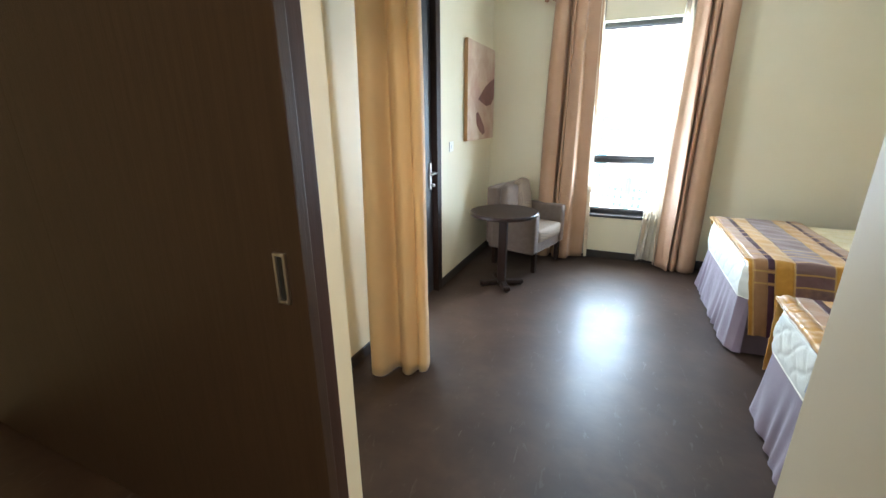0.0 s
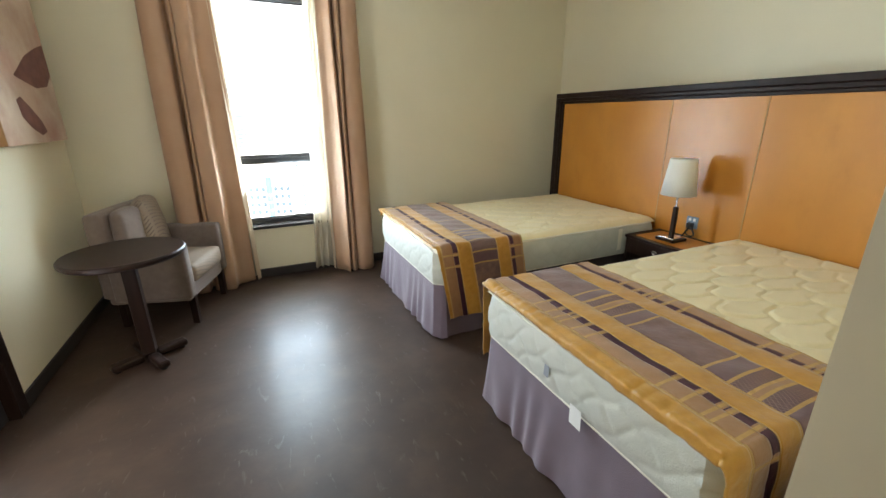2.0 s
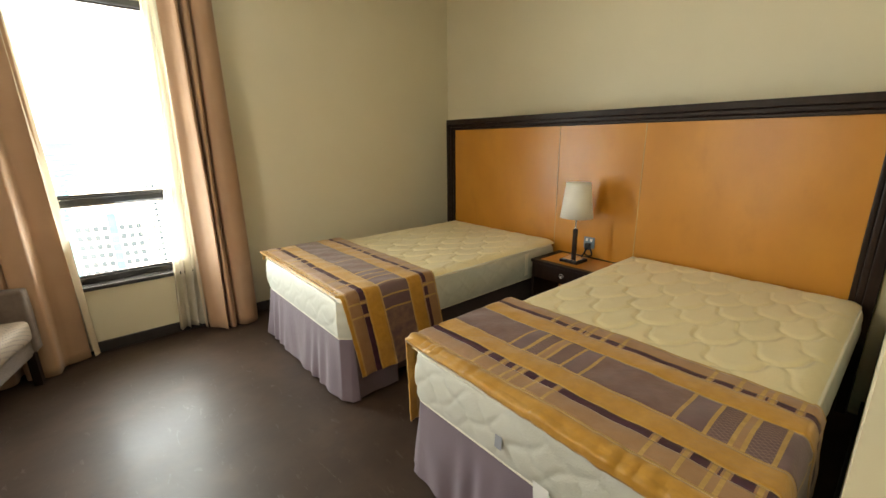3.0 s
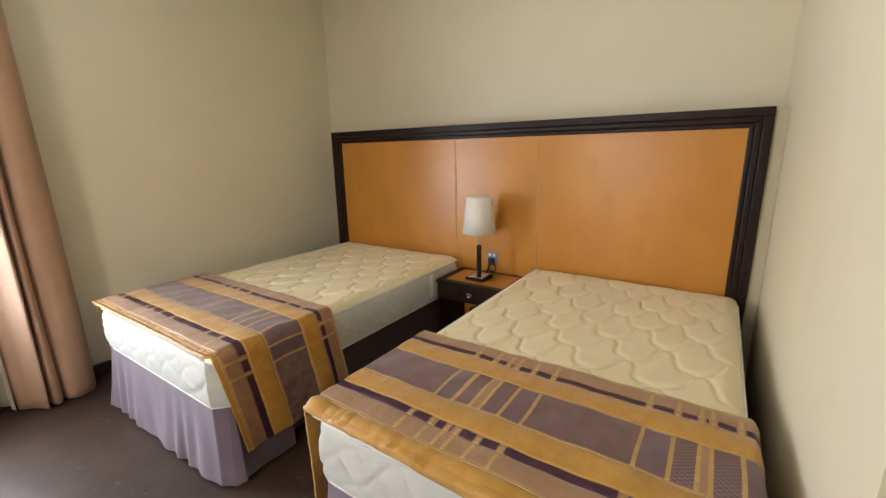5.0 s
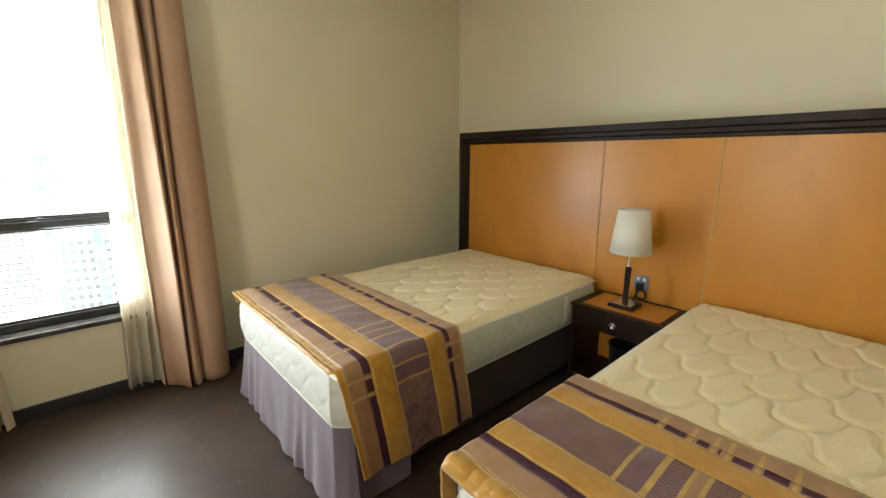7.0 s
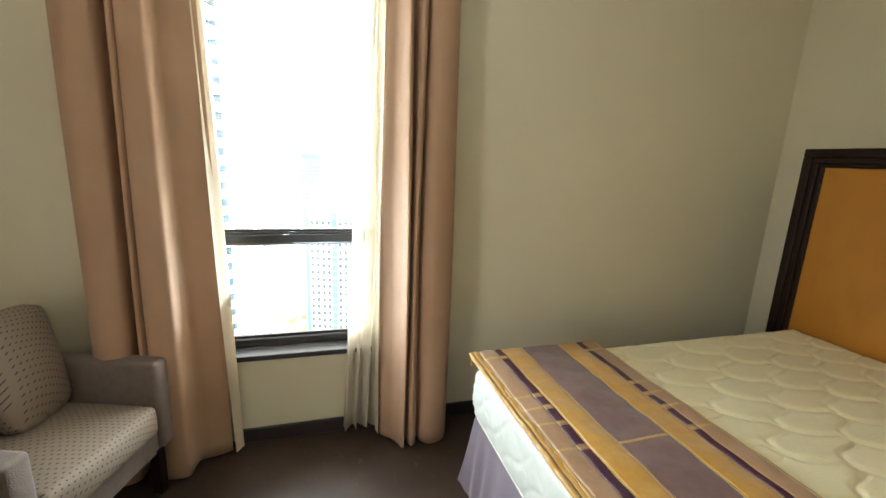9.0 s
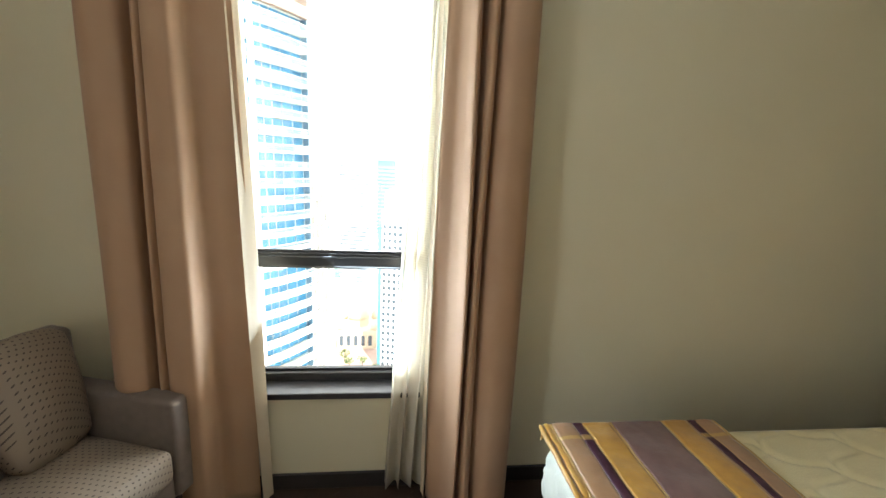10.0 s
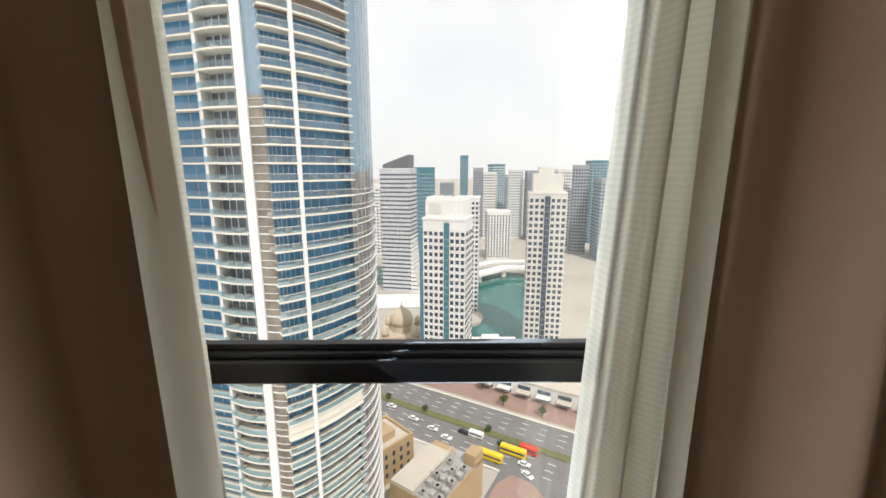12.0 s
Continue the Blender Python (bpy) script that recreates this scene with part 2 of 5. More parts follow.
# ---- building helpers ----
def mesh_of(name, bm, material, smooth=False):
    me = bpy.data.meshes.new(name)
    bmesh.ops.recalc_face_normals(bm, faces=bm.faces)
    bm.to_mesh(me)
    bm.free()
    for m in (material if isinstance(material, (list, tuple)) else [material]):
        me.materials.append(m)
    if smooth:
        for p in me.polygons:
            p.use_smooth = True
    return me


def part(name, bm, material, parent=None, label="", smooth=False, at=None):
    ob = new(name, mesh_of(name, bm, material, smooth))
    if parent:
        ob.parent = parent
    if at is not None:
        ob.matrix_basis = at
    if label:
        ob["label"] = label
    return ob


def thing(name, at, label, category, group="", kind=""):
    e = new(name)
    e.matrix_basis = at if isinstance(at, Matrix) else pose(*at)
    e.empty_display_size = 0.1
    return tagged(e, label, category, group, kind)


def box(x0, y0, z0, x1, y1, z1, bevel=0.0, seg=2, bm=None):
    own = bm is None
    b = bmesh.new()
    bmesh.ops.create_cube(b, size=1)
    for v in b.verts:
        v.co = Vector((x0 + (v.co.x + 0.5) * (x1 - x0), y0 + (v.co.y + 0.5) * (y1 - y0), z0 + (v.co.z + 0.5) * (z1 - z0)))
    if bevel:
        bmesh.ops.bevel(b, geom=b.edges[:], offset=bevel, segments=seg, profile=0.5, affect='EDGES')
    if own:
        return b
    me = bpy.data.meshes.new("tmp")
    b.to_mesh(me)
    b.free()
    bm.from_mesh(me)
    bpy.data.meshes.remove(me)
    return bm


def lathe(profile, n=32, bm=None):
    """Turned solid from (radius, height) pairs."""
    bm = bm or bmesh.new()
    rings = []
    for r, z in profile:
        rings.append([bm.verts.new((r * math.cos(2 * math.pi * i / n), r * math.sin(2 * math.pi * i / n), z)) for i in range(n)])
    for a, b in zip(rings, rings[1:]):
        for i in range(n):
            bm.faces.new((a[i], a[(i + 1) % n], b[(i + 1) % n], b[i]))
    for ring in (rings[0], rings[-1]):
        if profile[0 if ring is rings[0] else -1][0] > 1e-4:
            bm.faces.new(ring)
    return bm


def tube(points, r, n=8):
    bm = bmesh.new()
    pts = [Vector(p) for p in points]
    rings = []
    for i, p in enumerate(pts):
        d = (pts[min(i + 1, len(pts) - 1)] - pts[max(i - 1, 0)]).normalized()
        u = d.orthogonal().normalized() if not rings else (u - d * u.dot(d)).normalized()
        w = d.cross(u)
        rings.append([bm.verts.new(p + r * (math.cos(2 * math.pi * k / n) * u + math.sin(2 * math.pi * k / n) * w)) for k in range(n)])
    for a, b in zip(rings, rings[1:]):
        for k in range(n):
            bm.faces.new((a[k], a[(k + 1) % n], b[(k + 1) % n], b[k]))
    bm.faces.new(rings[0]), bm.faces.new(rings[-1])
    return bm


def sheet(fn, nu, nv, matfn=None):
    """A grid of points fn(u, v), u and v from 0 to 1."""
    bm = bmesh.new()
    g = [[bm.verts.new(fn(i / nu, j / nv)) for j in range(nv + 1)] for i in range(nu + 1)]
    for i in range(nu):
        for j in range(nv):
            f = bm.faces.new((g[i][j], g[i + 1][j], g[i + 1][j + 1], g[i][j + 1]))
            if matfn:
                f.material_index = matfn((i + 0.5) / nu, (j + 0.5) / nv)
    return bm


def structure(name, bm, material, label, category):
    return tagged(part(name, bm, material), label, category, "", "structure")


# ---- the room's shell ----
H = 3.0
N, E_, S_ = 4.89, 4.575, 1.20
structure("floor", box(-1.7, -3.0, -0.2, 4.8, 5.15, 0), FLOOR, "worn dark brown polished floor with faint scuffs", "floor")
structure("ceiling", box(-1.7, -3.0, H, 4.8, 5.15, H + 0.2), CEIL, "plain white painted ceiling", "ceiling")
# window wall with its opening
wx0, wx1, wz0, wz1 = 0.96, 1.90, 0.47, 2.42
b = bmesh.new()
box(-0.3, N, 0, wx0, 5.15, H, bm=b), box(wx1, N, 0, 4.75, 5.15, H, bm=b)
box(wx0, N, 0, wx1, 5.15, wz0, bm=b), box(wx0, N, wz1, wx1, 5.15, H, bm=b)
structure("wall_north", b, WALL, "cream painted wall around the tall window", "wall")
structure("wall_east", box(E_, S_ - 0.3, 0, 4.75, N, H), WALL, "cream painted wall behind the headboard", "wall")
jx0, jx1, py0, py1, jz = 0.72, 1.833, 0.915, 1.044, 2.2
# left wall with the balcony door's opening
dy0, dy1, dz = 2.40, 3.40, 2.45
b = bmesh.new()
box(-0.3, dy1, 0, 0, N, H, bm=b), box(-0.3, py1, 0, 0, dy0, H, bm=b), box(-0.3, dy0, dz, 0, dy1, H, bm=b)
structure("wall_west", b, WALL, "cream painted wall with a balcony door", "wall")
# partition with the sliding door's opening
b = bmesh.new()
box(-1.5, py0, 0, jx0, py1, H, bm=b), box(jx1, 0.35, 0, 2.3, py1, H, bm=b), box(jx0, py0, jz, jx1, py1, H, bm=b)
box(2.3, py0, 0, E_, S_, H, bm=b)
structure("wall_south", b, WALL, "cream painted partition with the sliding door opening", "wall")
b = bmesh.new()
box(-1.7, -3.2, 0, 4.75, -3.0, H, bm=b), box(-1.7, -3.0, 0, -1.5, py1, H, bm=b), box(4.0, -3.0, 0, 4.75, S_ - 0.3, H, bm=b)
structure("wall_hall", b, WALL, "plain cream hall walls beyond the doorway", "wall")


def skirt_board(name, x0, y0, x1, y1):
    structure(name, box(x0, y0, 0.002, x1, y1, 0.085, 0.004, 1), SKIRTING, "dark skirting board", "skirting")


skirt_board("baseboard", 0.0, N - 0.014, E_, N)
skirt_board("baseboard", 0.0, dy1 + 0.003, 0.014, N - 0.016)
skirt_board("baseboard", 0.0, py1 + 0.002, 0.014, dy0 - 0.003)
skirt_board("baseboard", E_ - 0.014, S_ + 0.016, E_, N - 0.016)
skirt_board("baseboard", 2.3, S_, E_, S_ + 0.014)
skirt_board("baseboard", jx1 + 0.002, py1, 2.3, py1 + 0.014)

# window: bronze frame, thick transom, two panes, stone sill
win = thing("window_1", (0, 0, 0), "tall dark bronze window with a low transom", "window", kind="structure")
b = bmesh.new()
fy0, fy1 = 4.985, 5.06
for q in ((wx0, wz0 + 0.03, wx0 + 0.05, wz1), (wx1 - 0.05, wz0 + 0.03, wx1, wz1)):
    box(q[0], fy0, q[1], q[2], fy1, q[3], 0.004, 1, bm=b)
part("window_frame", b, ALU, win)
part("window_frame", box(wx0 + 0.05, fy0, wz1 - 0.045, wx1 - 0.05, fy1, wz1, 0.004, 1), ALU, win)
part("window_frame", box(wx0 + 0.05, fy0, wz0 + 0.03, wx1 - 0.05, fy1, wz0 + 0.072, 0.004, 1), ALU, win)
b = box(wx0 + 0.05, fy0, 1.058, wx1 - 0.05, fy1, 1.105, 0.004, 1)
box(wx0 + 0.05, fy0 + 0.012, 1.105, wx1 - 0.05, fy1, 1.118, 0.003, 1, bm=b)
part("transom", b, ALU, win)
for z0, z1 in ((wz0 + 0.072, 1.058), (1.118, wz1 - 0.045)):
    g = part("pane", box(wx0 + 0.05, 5.02, z0, wx1 - 0.05, 5.026, z1), GLASS, win)
    g.visible_shadow = False
    b = bmesh.new()
    for q in ((wx0 + 0.05, z0, wx1 - 0.05, z0 + 0.012), (wx0 + 0.05, z1 - 0.012, wx1 - 0.05, z1)):
        box(q[0], 5.008, q[1], q[2], 5.019, q[3], 0.002, 1, bm=b)
    part("glazing_bead", b, ALU, win)
part("window_sill", box(wx0 - 0.04, 4.872, wz0, wx1 + 0.04, fy1, wz0 + 0.03, 0.006), SILL, win, "dark stone sill")

# balcony door: dark frame, glazed leaf, lever handle
door = thing("door_1", (0, 0, 0), "closed glazed balcony door in a dark wooden frame", "door", kind="structure")
for q in ((-0.2, dy0 - 0.06, 0.0, 0.018, dy0 + 0.03, dz + 0.03), (-0.2, dy1 - 0.085, 0.0, 0.018, dy1 + 0.004, dz + 0.03), (-0.2, dy0 + 0.03, dz - 0.05, 0.018, dy1 - 0.085, dz + 0.03)):
    part("door_frame", box(*q, 0.006), DARKWOOD, door)
leaf = part("door_leaf", box(-0.075, dy0 + 0.03, 0.012, -0.03, dy0 + 0.13, dz - 0.05, 0.004), ALU, door)
part("stile", box(-0.075, dy1 - 0.33, 0.012, -0.03, dy1 - 0.09, dz - 0.05, 0.004), ALU, leaf)
part("rail", box(-0.075, dy0 + 0.13, 0.012, -0.03, dy1 - 0.33, 0.16, 0.004), ALU, leaf)
part("rail", box(-0.075, dy0 + 0.13, dz - 0.15, -0.03, dy1 - 0.33, dz - 0.05, 0.004), ALU, leaf)
g = part("pane", box(-0.056, dy0 + 0.13, 0.16, -0.05, dy1 - 0.33, dz - 0.15), GLASS, leaf)
g.visible_shadow = False
part("weather_strip", box(-0.0295, dy1 - 0.30, 0.02, -0.022, dy1 - 0.285, dz - 0.06, 0.002), STEEL, leaf)
hd = part("door_handle", box(-0.03, 3.245, 0.95, -0.018, 3.285, 1.17, 0.005), STEEL, door, "satin steel lever handle")
part("lever", tube([(-0.018, 3.265, 1.09), (0.02, 3.265, 1.09), (0.034, 3.25, 1.09), (0.036, 3.15, 1.088)], 0.009, 10), STEEL, hd, smooth=True)
part("thumb_turn", box(-0.018, 3.255, 0.975, 0.014, 3.275, 1.0, 0.004), STEEL, hd)
# balcony outside the door
structure("balcony_slab", box(-1.9, 1.6, -0.25, -0.3, 4.2, -0.03), mat("balcony_tile", (0.40, 0.34, 0.27), 0.5, second=(0.45, 0.38, 0.3), scale=6), "pale tiled balcony floor", "balcony")
structure("balcony_parapet", box(-2.0, 1.6, -0.03, -1.9, 4.2, 1.05), WALL, "plain cream balcony parapet", "parapet")

# sliding door, open in front of the partition
sd = thing("door_2", (0, 0, 0), "dark wenge sliding door standing open", "door", kind="structure")
part("door_leaf", box(-0.36, 0.835, 0.01, 0.765, 0.872, 2.19, 0.003), DOORWOOD, sd)
for q in ((0.680, 0.823, 1.08, 0.687, 0.835, 1.215), (0.709, 0.823, 1.08, 0.716, 0.835, 1.215), (0.687, 0.823, 1.08, 0.709, 0.835, 1.089), (0.687, 0.823, 1.206, 0.709, 0.835, 1.215)):
    part("flush_pull", box(*q, 0.002, 1), STEEL, sd)
part("flush_pull", box(0.687, 0.831, 1.089, 0.709, 0.8345, 1.206), BLACK, sd)
part("fixed_panel", box(-1.49, 0.838, 0.01, -0.363, 0.872, 2.19, 0.003), DOORWOOD, sd, "fixed dark wenge panel")
# dark lining round the opening
fr = thing("door_frame_1", (0, 0, 0), "dark wooden lining of the sliding door opening", "door frame", kind="structure")
part("jamb", box(jx0 - 0.06, 0.876, 0, jx0 + 0.004, 0.968, jz + 0.04, 0.004), FRAMEWOOD, fr)
part("head", box(jx0 + 0.004, 0.876, jz, jx1 - 0.003, 0.968, jz + 0.04, 0.004), FRAMEWOOD, fr)

sw = thing("light_switch", (0, 3.66, 1.28), "white square plastic light switch on the wall", "light switch")
part("plate", box(0, -0.043, -0.043, 0.009, 0.043, 0.043, 0.003), WHITE, sw)
part("rocker", box(0.009, -0.012, -0.02, 0.014, 0.012, 0.02, 0.002), WHITE, sw)

# ---- curtains ----
def curtain(name, p0, p1, q0, q1, top, bottom, folds, amp, material, label, seed, thick=0.004, hem=0.006, sub=9):
    """Hanging cloth: p0-p1 along the top, q0-q1 along the hem."""
    rnd = random.Random(seed)
    ph = [rnd.uniform(-0.5, 0.5) for _ in range(folds + 2)]
    am = [rnd.uniform(0.65, 1.25) for _ in range(folds + 2)]
    dp = Vector((p1[0] - p0[0], p1[1] - p0[1], 0))
    nrm = Vector((dp.y, -dp.x, 0)).normalized()

    def fn(u, v):
        k = u * folds
        i = int(min(k, folds - 1e-6))
        a = am[i] + (am[i + 1] - am[i]) * (k - i)
        s = math.sin(2 * math.pi * (k + 0.25 * math.sin(2 * math.pi * u + seed)) + 0.5 * ph[i] * (1 - v))
        w = 0.55 + 0.45 * v
        x = (p0[0] + (p1[0] - p0[0]) * u) * (1 - v) + (q0[0] + (q1[0] - q0[0]) * u) * v
        y = (p0[1] + (p1[1] - p0[1]) * u) * (1 - v) + (q0[1] + (q1[1] - q0[1]) * u) * v
        z = top + (bottom - top) * v
        z += hem * (1 + math.sin(9 * u + seed)) * v ** 6
        d = nrm * (amp * a * w * (s + 0.25 * math.sin(4.1 * math.pi * k + seed)))
        side = dp.normalized() * (0.35 * amp * math.cos(2 * math.pi * k) * w)
        return (x + d.x + side.x, y + d.y + side.y, z)
    ob = part(name, sheet(fn, folds * sub, 26), material, smooth=True)
    so = ob.modifiers.new("thickness", 'SOLIDIFY')
    so.thickness = thick
    return tagged(ob, label, "curtain", "window curtains")


def spline(pts, n):
    p = [Vector(q) for q in pts]
    p = [p[0]] + p + [p[-1]]
    out = []
    for i in range(1, len(p) - 2):
        for k in range(n):
            t = k / n
            out.append(0.5 * ((2 * p[i]) + (p[i + 1] - p[i - 1]) * t + (2 * p[i - 1] - 5 * p[i] + 4 * p[i + 1] - p[i + 2]) * t * t + (3 * p[i] - p[i - 1] - 3 * p[i + 1] + p[i + 2]) * t ** 3))
    return out + [p[-2]]


def folded(name, hem, spread, top, bottom, material, label, seed, x0, gather, yc=4.77):
    """Heavy cloth in broad folds: hem is the plan of the folds at the floor, drawn in towards x0 by gather at the top."""
    q = spline(hem, 8)
    n = len(q) - 1

    def fn(u, v):
        p = q[round(u * n)]
        g = 1 - gather * (1 - v) ** 1.3
        x = x0 + (p.x - x0) * g + 0.006 * math.sin(5 * v + 9 * u + seed) + spread * v
        y = yc + (p.y - yc) * (0.75 + 0.25 * v) + 0.005 * math.sin(7 * v + 13 * u + seed)
        return (x, y, top + (bottom - top) * v + 0.002 * (1 + math.sin(11 * u + seed)) * v ** 8)
    ob = part(name, sheet(fn, n, 40), material, smooth=True)
    so = ob.modifiers.new("thickness", 'SOLIDIFY')
    so.thickness = 0.004
    return tagged(ob, label, "curtain", "window curtains")


left_curtain = folded("curtain", [(0.60, 4.83), (0.63, 4.74), (0.69, 4.69), (0.755, 4.70), (0.775, 4.73), (0.783, 4.81), (0.81, 4.82), (0.82, 4.73), (0.835, 4.70), (0.85, 4.735), (0.865, 4.705), (0.91, 4.685), (0.95, 4.682),
                   (0.972, 4.695), (0.982, 4.76), (1.0, 4.79), (1.05, 4.80), (1.10, 4.815), (1.14, 4.835)],
       0.0, 2.62, 0.006, CURTAIN, "beige pink floor-length curtain drawn aside beside the window", 3, 1.0, 0.15)
right_curtain = folded("curtain", [(1.878, 4.80), (1.886, 4.782), (1.906, 4.766), (1.934, 4.745), (1.96, 4.705), (1.985, 4.655), (2.0, 4.68), (2.005, 4.755), (2.012, 4.755), (2.022, 4.68), (2.04, 4.66), (2.06, 4.69), (2.07, 4.74), (2.085, 4.69),
                   (2.13, 4.655), (2.20, 4.675), (2.24, 4.74), (2.25, 4.82)],
       0.0, 2.62, 0.006, CURTAIN, "beige pink floor-length curtain drawn aside, cream lining edge", 8, 2.12, 0.06)
curtain("sheer_curtain", (1.82, 4.862), (2.05, 4.862), (1.68, 4.846), (1.98, 4.846), 2.62, 0.03, 5, 0.026, SHEER, "white translucent voile curtain gathered at the window", 5, 0.001)
curtain("sheer_curtain", (1.0, 4.866), (1.135, 4.866), (1.03, 4.86), (1.17, 4.86), 2.62, 0.03, 3, 0.015, SHEER, "white translucent voile curtain at the window's edge", 6, 0.001)
folded("curtain", [(0.07, 2.22), (0.10, 2.08), (0.155, 1.975), (0.205, 1.955), (0.245, 1.985), (0.262, 2.085), (0.285, 2.11), (0.315, 2.065), (0.36, 2.045), (0.385, 2.075), (0.40, 2.12), (0.42, 2.10), (0.45, 2.11),
                   (0.462, 2.15), (0.43, 2.25), (0.35, 2.38)],
       0.0, 2.92, 0.001, LITCURTAIN, "beige curtain in warm-lit golden colour, bunched beside the balcony door", 11, 0.27, 0.16, 2.15)
part("lining", sheet(lambda u, v: (1.860 + 0.012 * u + 0.003 * math.sin(6 * v), 4.828 - 0.045 * u, 2.6 - 2.585 * v), 6, 30), LINING, right_curtain, "cream lining edge", True)
part("lining", sheet(lambda u, v: (1.092 + 0.035 * u + 0.062 * v + 0.003 * math.sin(7 * v + 4 * u), 4.80 + 0.045 * u, 2.6 - 2.585 * v), 6, 30), LINING, left_curtain, "cream lining edge", True)
for x0, x1 in ((0.56, 1.10), (1.82, 2.24)):
    tagged(part("curtain_heading", sheet(lambda u, v, x0=x0, x1=x1: (x0 + (x1 - x0) * u, 4.775 + 0.045 * math.sin(u * 40) - 0.03 * v, 2.965 - 0.35 * v), 80, 6), CURTAIN, smooth=True),
           "gathered beige pink curtain heading below the ceiling", "curtain heading")
tagged(part("curtain_track", box(0.4, 4.79, 2.965, 2.3, 4.83, 2.999, 0.004), WHITE), "white curtain track fixed under the ceiling", "curtain track")

# ---- beds ----
def bed(name, y0, y1, group):
    x0, x1, zb, zt = 2.255, 4.215, 0.385, 0.65
    t = thing(name, (0, 0, 0), "single bed with bare cream quilted mattress and mauve skirt", "bed", group)
    part("base", box(x0 + 0.03, y0 + 0.03, 0.06, x1, y1 - 0.03, zb - 0.004, 0.01), BEDBASE, t, "dark brown fabric base")
    for fx in (x0 + 0.15, x1 - 0.15):
        for fy in (y0 + 0.15, y1 - 0.15):
            part("leg", lathe([(0.025, 0), (0.03, 0.06)], 12), BLACK, t, at=pose(fx, fy, 0))
    # mattress with rounded corners and quilted top
    r = 0.045

    def quilt(x, y):
        p = 10.5 * x + 14 * y + 0.3 * math.sin(3.1 * x + 4.3 * y) + 0.16 * math.sin(11 * x - 9 * y)
        q = 10.5 * x - 14 * y + 0.3 * math.sin(4.1 * x - 2.7 * y + 1) + 0.16 * math.sin(8 * x + 13 * y)
        g = min(abs(math.sin(p + 0.6 * abs(math.sin(q + 0.4)))), abs(math.sin(q + 0.35 * math.sin(2 * p))) + 0.05)
        return 0.015 * min(1.0, g * 2.6) ** 0.5 + 0.002 * math.sin(7 * x + 5 * y) + 0.001 * math.sin(19 * x - 20 * y)
    nx, ny = 270, 170

    def top(u, v):
        x, y = x0 + (x1 - x0) * u, y0 + (y1 - y0) * v
        e = min(x - x0, x1 - x, y - y0, y1 - y)
        drop = r * 0.55 * max(0, 1 - e / r) ** 2
        return (x, y, zt - 0.012 + quilt(x, y) * min(1, e / 0.06) - drop)
    m = part("mattress", sheet(top, nx, ny), MATTRESS, t, smooth=True)
    cz = zt - 0.012 - r * 0.55

    def around(u):
        w, l, rr = y1 - y0, x1 - x0, 0.06
        per = [(x0, y0 + rr), (x0, y1 - rr), (x0 + rr, y1), (x1 - rr, y1), (x1, y1 - rr), (x1, y0 + rr), (x1 - rr, y0), (x0 + rr, y0), (x0, y0 + rr)]
        ds = [math.dist(a, b) for a, b in zip(per, per[1:])]
        k = u * sum(ds)
        for (a, b, d) in zip(per, per[1:], ds):
            if k <= d + 1e-9:
                return a[0] + (b[0] - a[0]) * k / d, a[1] + (b[1] - a[1]) * k / d
            k -= d
        return per[-1]
    cx, cy = (x0 + x1) / 2, (y0 + y1) / 2

    def side(u, v):
        x, y = around(u % 1.0)
        z = cz + (zb - cz) * v
        w = x + y
        g = min(abs(math.sin(19 * w + 24 * z + 0.4 * math.sin(31 * w))), abs(math.sin(19 * w - 24 * z + 0.4 * math.sin(29 * w + 11 * z))))
        o = (0.010 + 0.008 * min(1, 2.2 * g) ** 0.6) * math.sin(math.pi * v) ** 0.5
        return (x + (o if x > cx else -o) * (abs(x - cx) > 0.9), y + (o if y > cy else -o) * (abs(y - cy) > 0.5), z)
    part("mattress_border", sheet(side, 620, 20), BORDER, t, smooth=True)
    for z in (cz, zb + 0.004):
        part("piping", tube([(*around(i / 120), z) for i in range(121)], 0.007, 6), PIPING, t, smooth=True)

    # fabric skirt with folds, pleated at the corners
    def skirt(u, v):
        x, y = around(u % 1.0)
        f = 0.015 * math.sin(11 * (x + y) + 2.5 * math.sin(5 * y + 3 * y0)) * math.sin(4 * y + x) + 0.008 * math.sin(37 * (x + y) + 3 * math.sin(9 * y)) + 0.003 * math.sin(4 * v + 40 * y)
        o = (0.004 + 0.035 * v + f * v)
        foot = abs(x - x0) < 0.06
        o *= 1.0 if foot else 0.4
        return (x + (o if x > cx else -o) * (abs(x - cx) > 0.93), y + (o if y > cy else -o) * (abs(y - cy) > 0.54), zb + 0.002 + (0.012 - zb) * v)
    P = 2 * (x1 - x0 + y1 - y0) - 8 * 0.06 + 4 * 0.06 * math.sqrt(2)
    s0, s1 = -0.36 / P, (y1 - y0 + 0.30) / P
    part("bed_skirt", sheet(lambda u, v: skirt(s0 + (s1 - s0) * u, v), 300, 10), SKIRT, t, "mauve gathered fabric skirt", True)
    return t


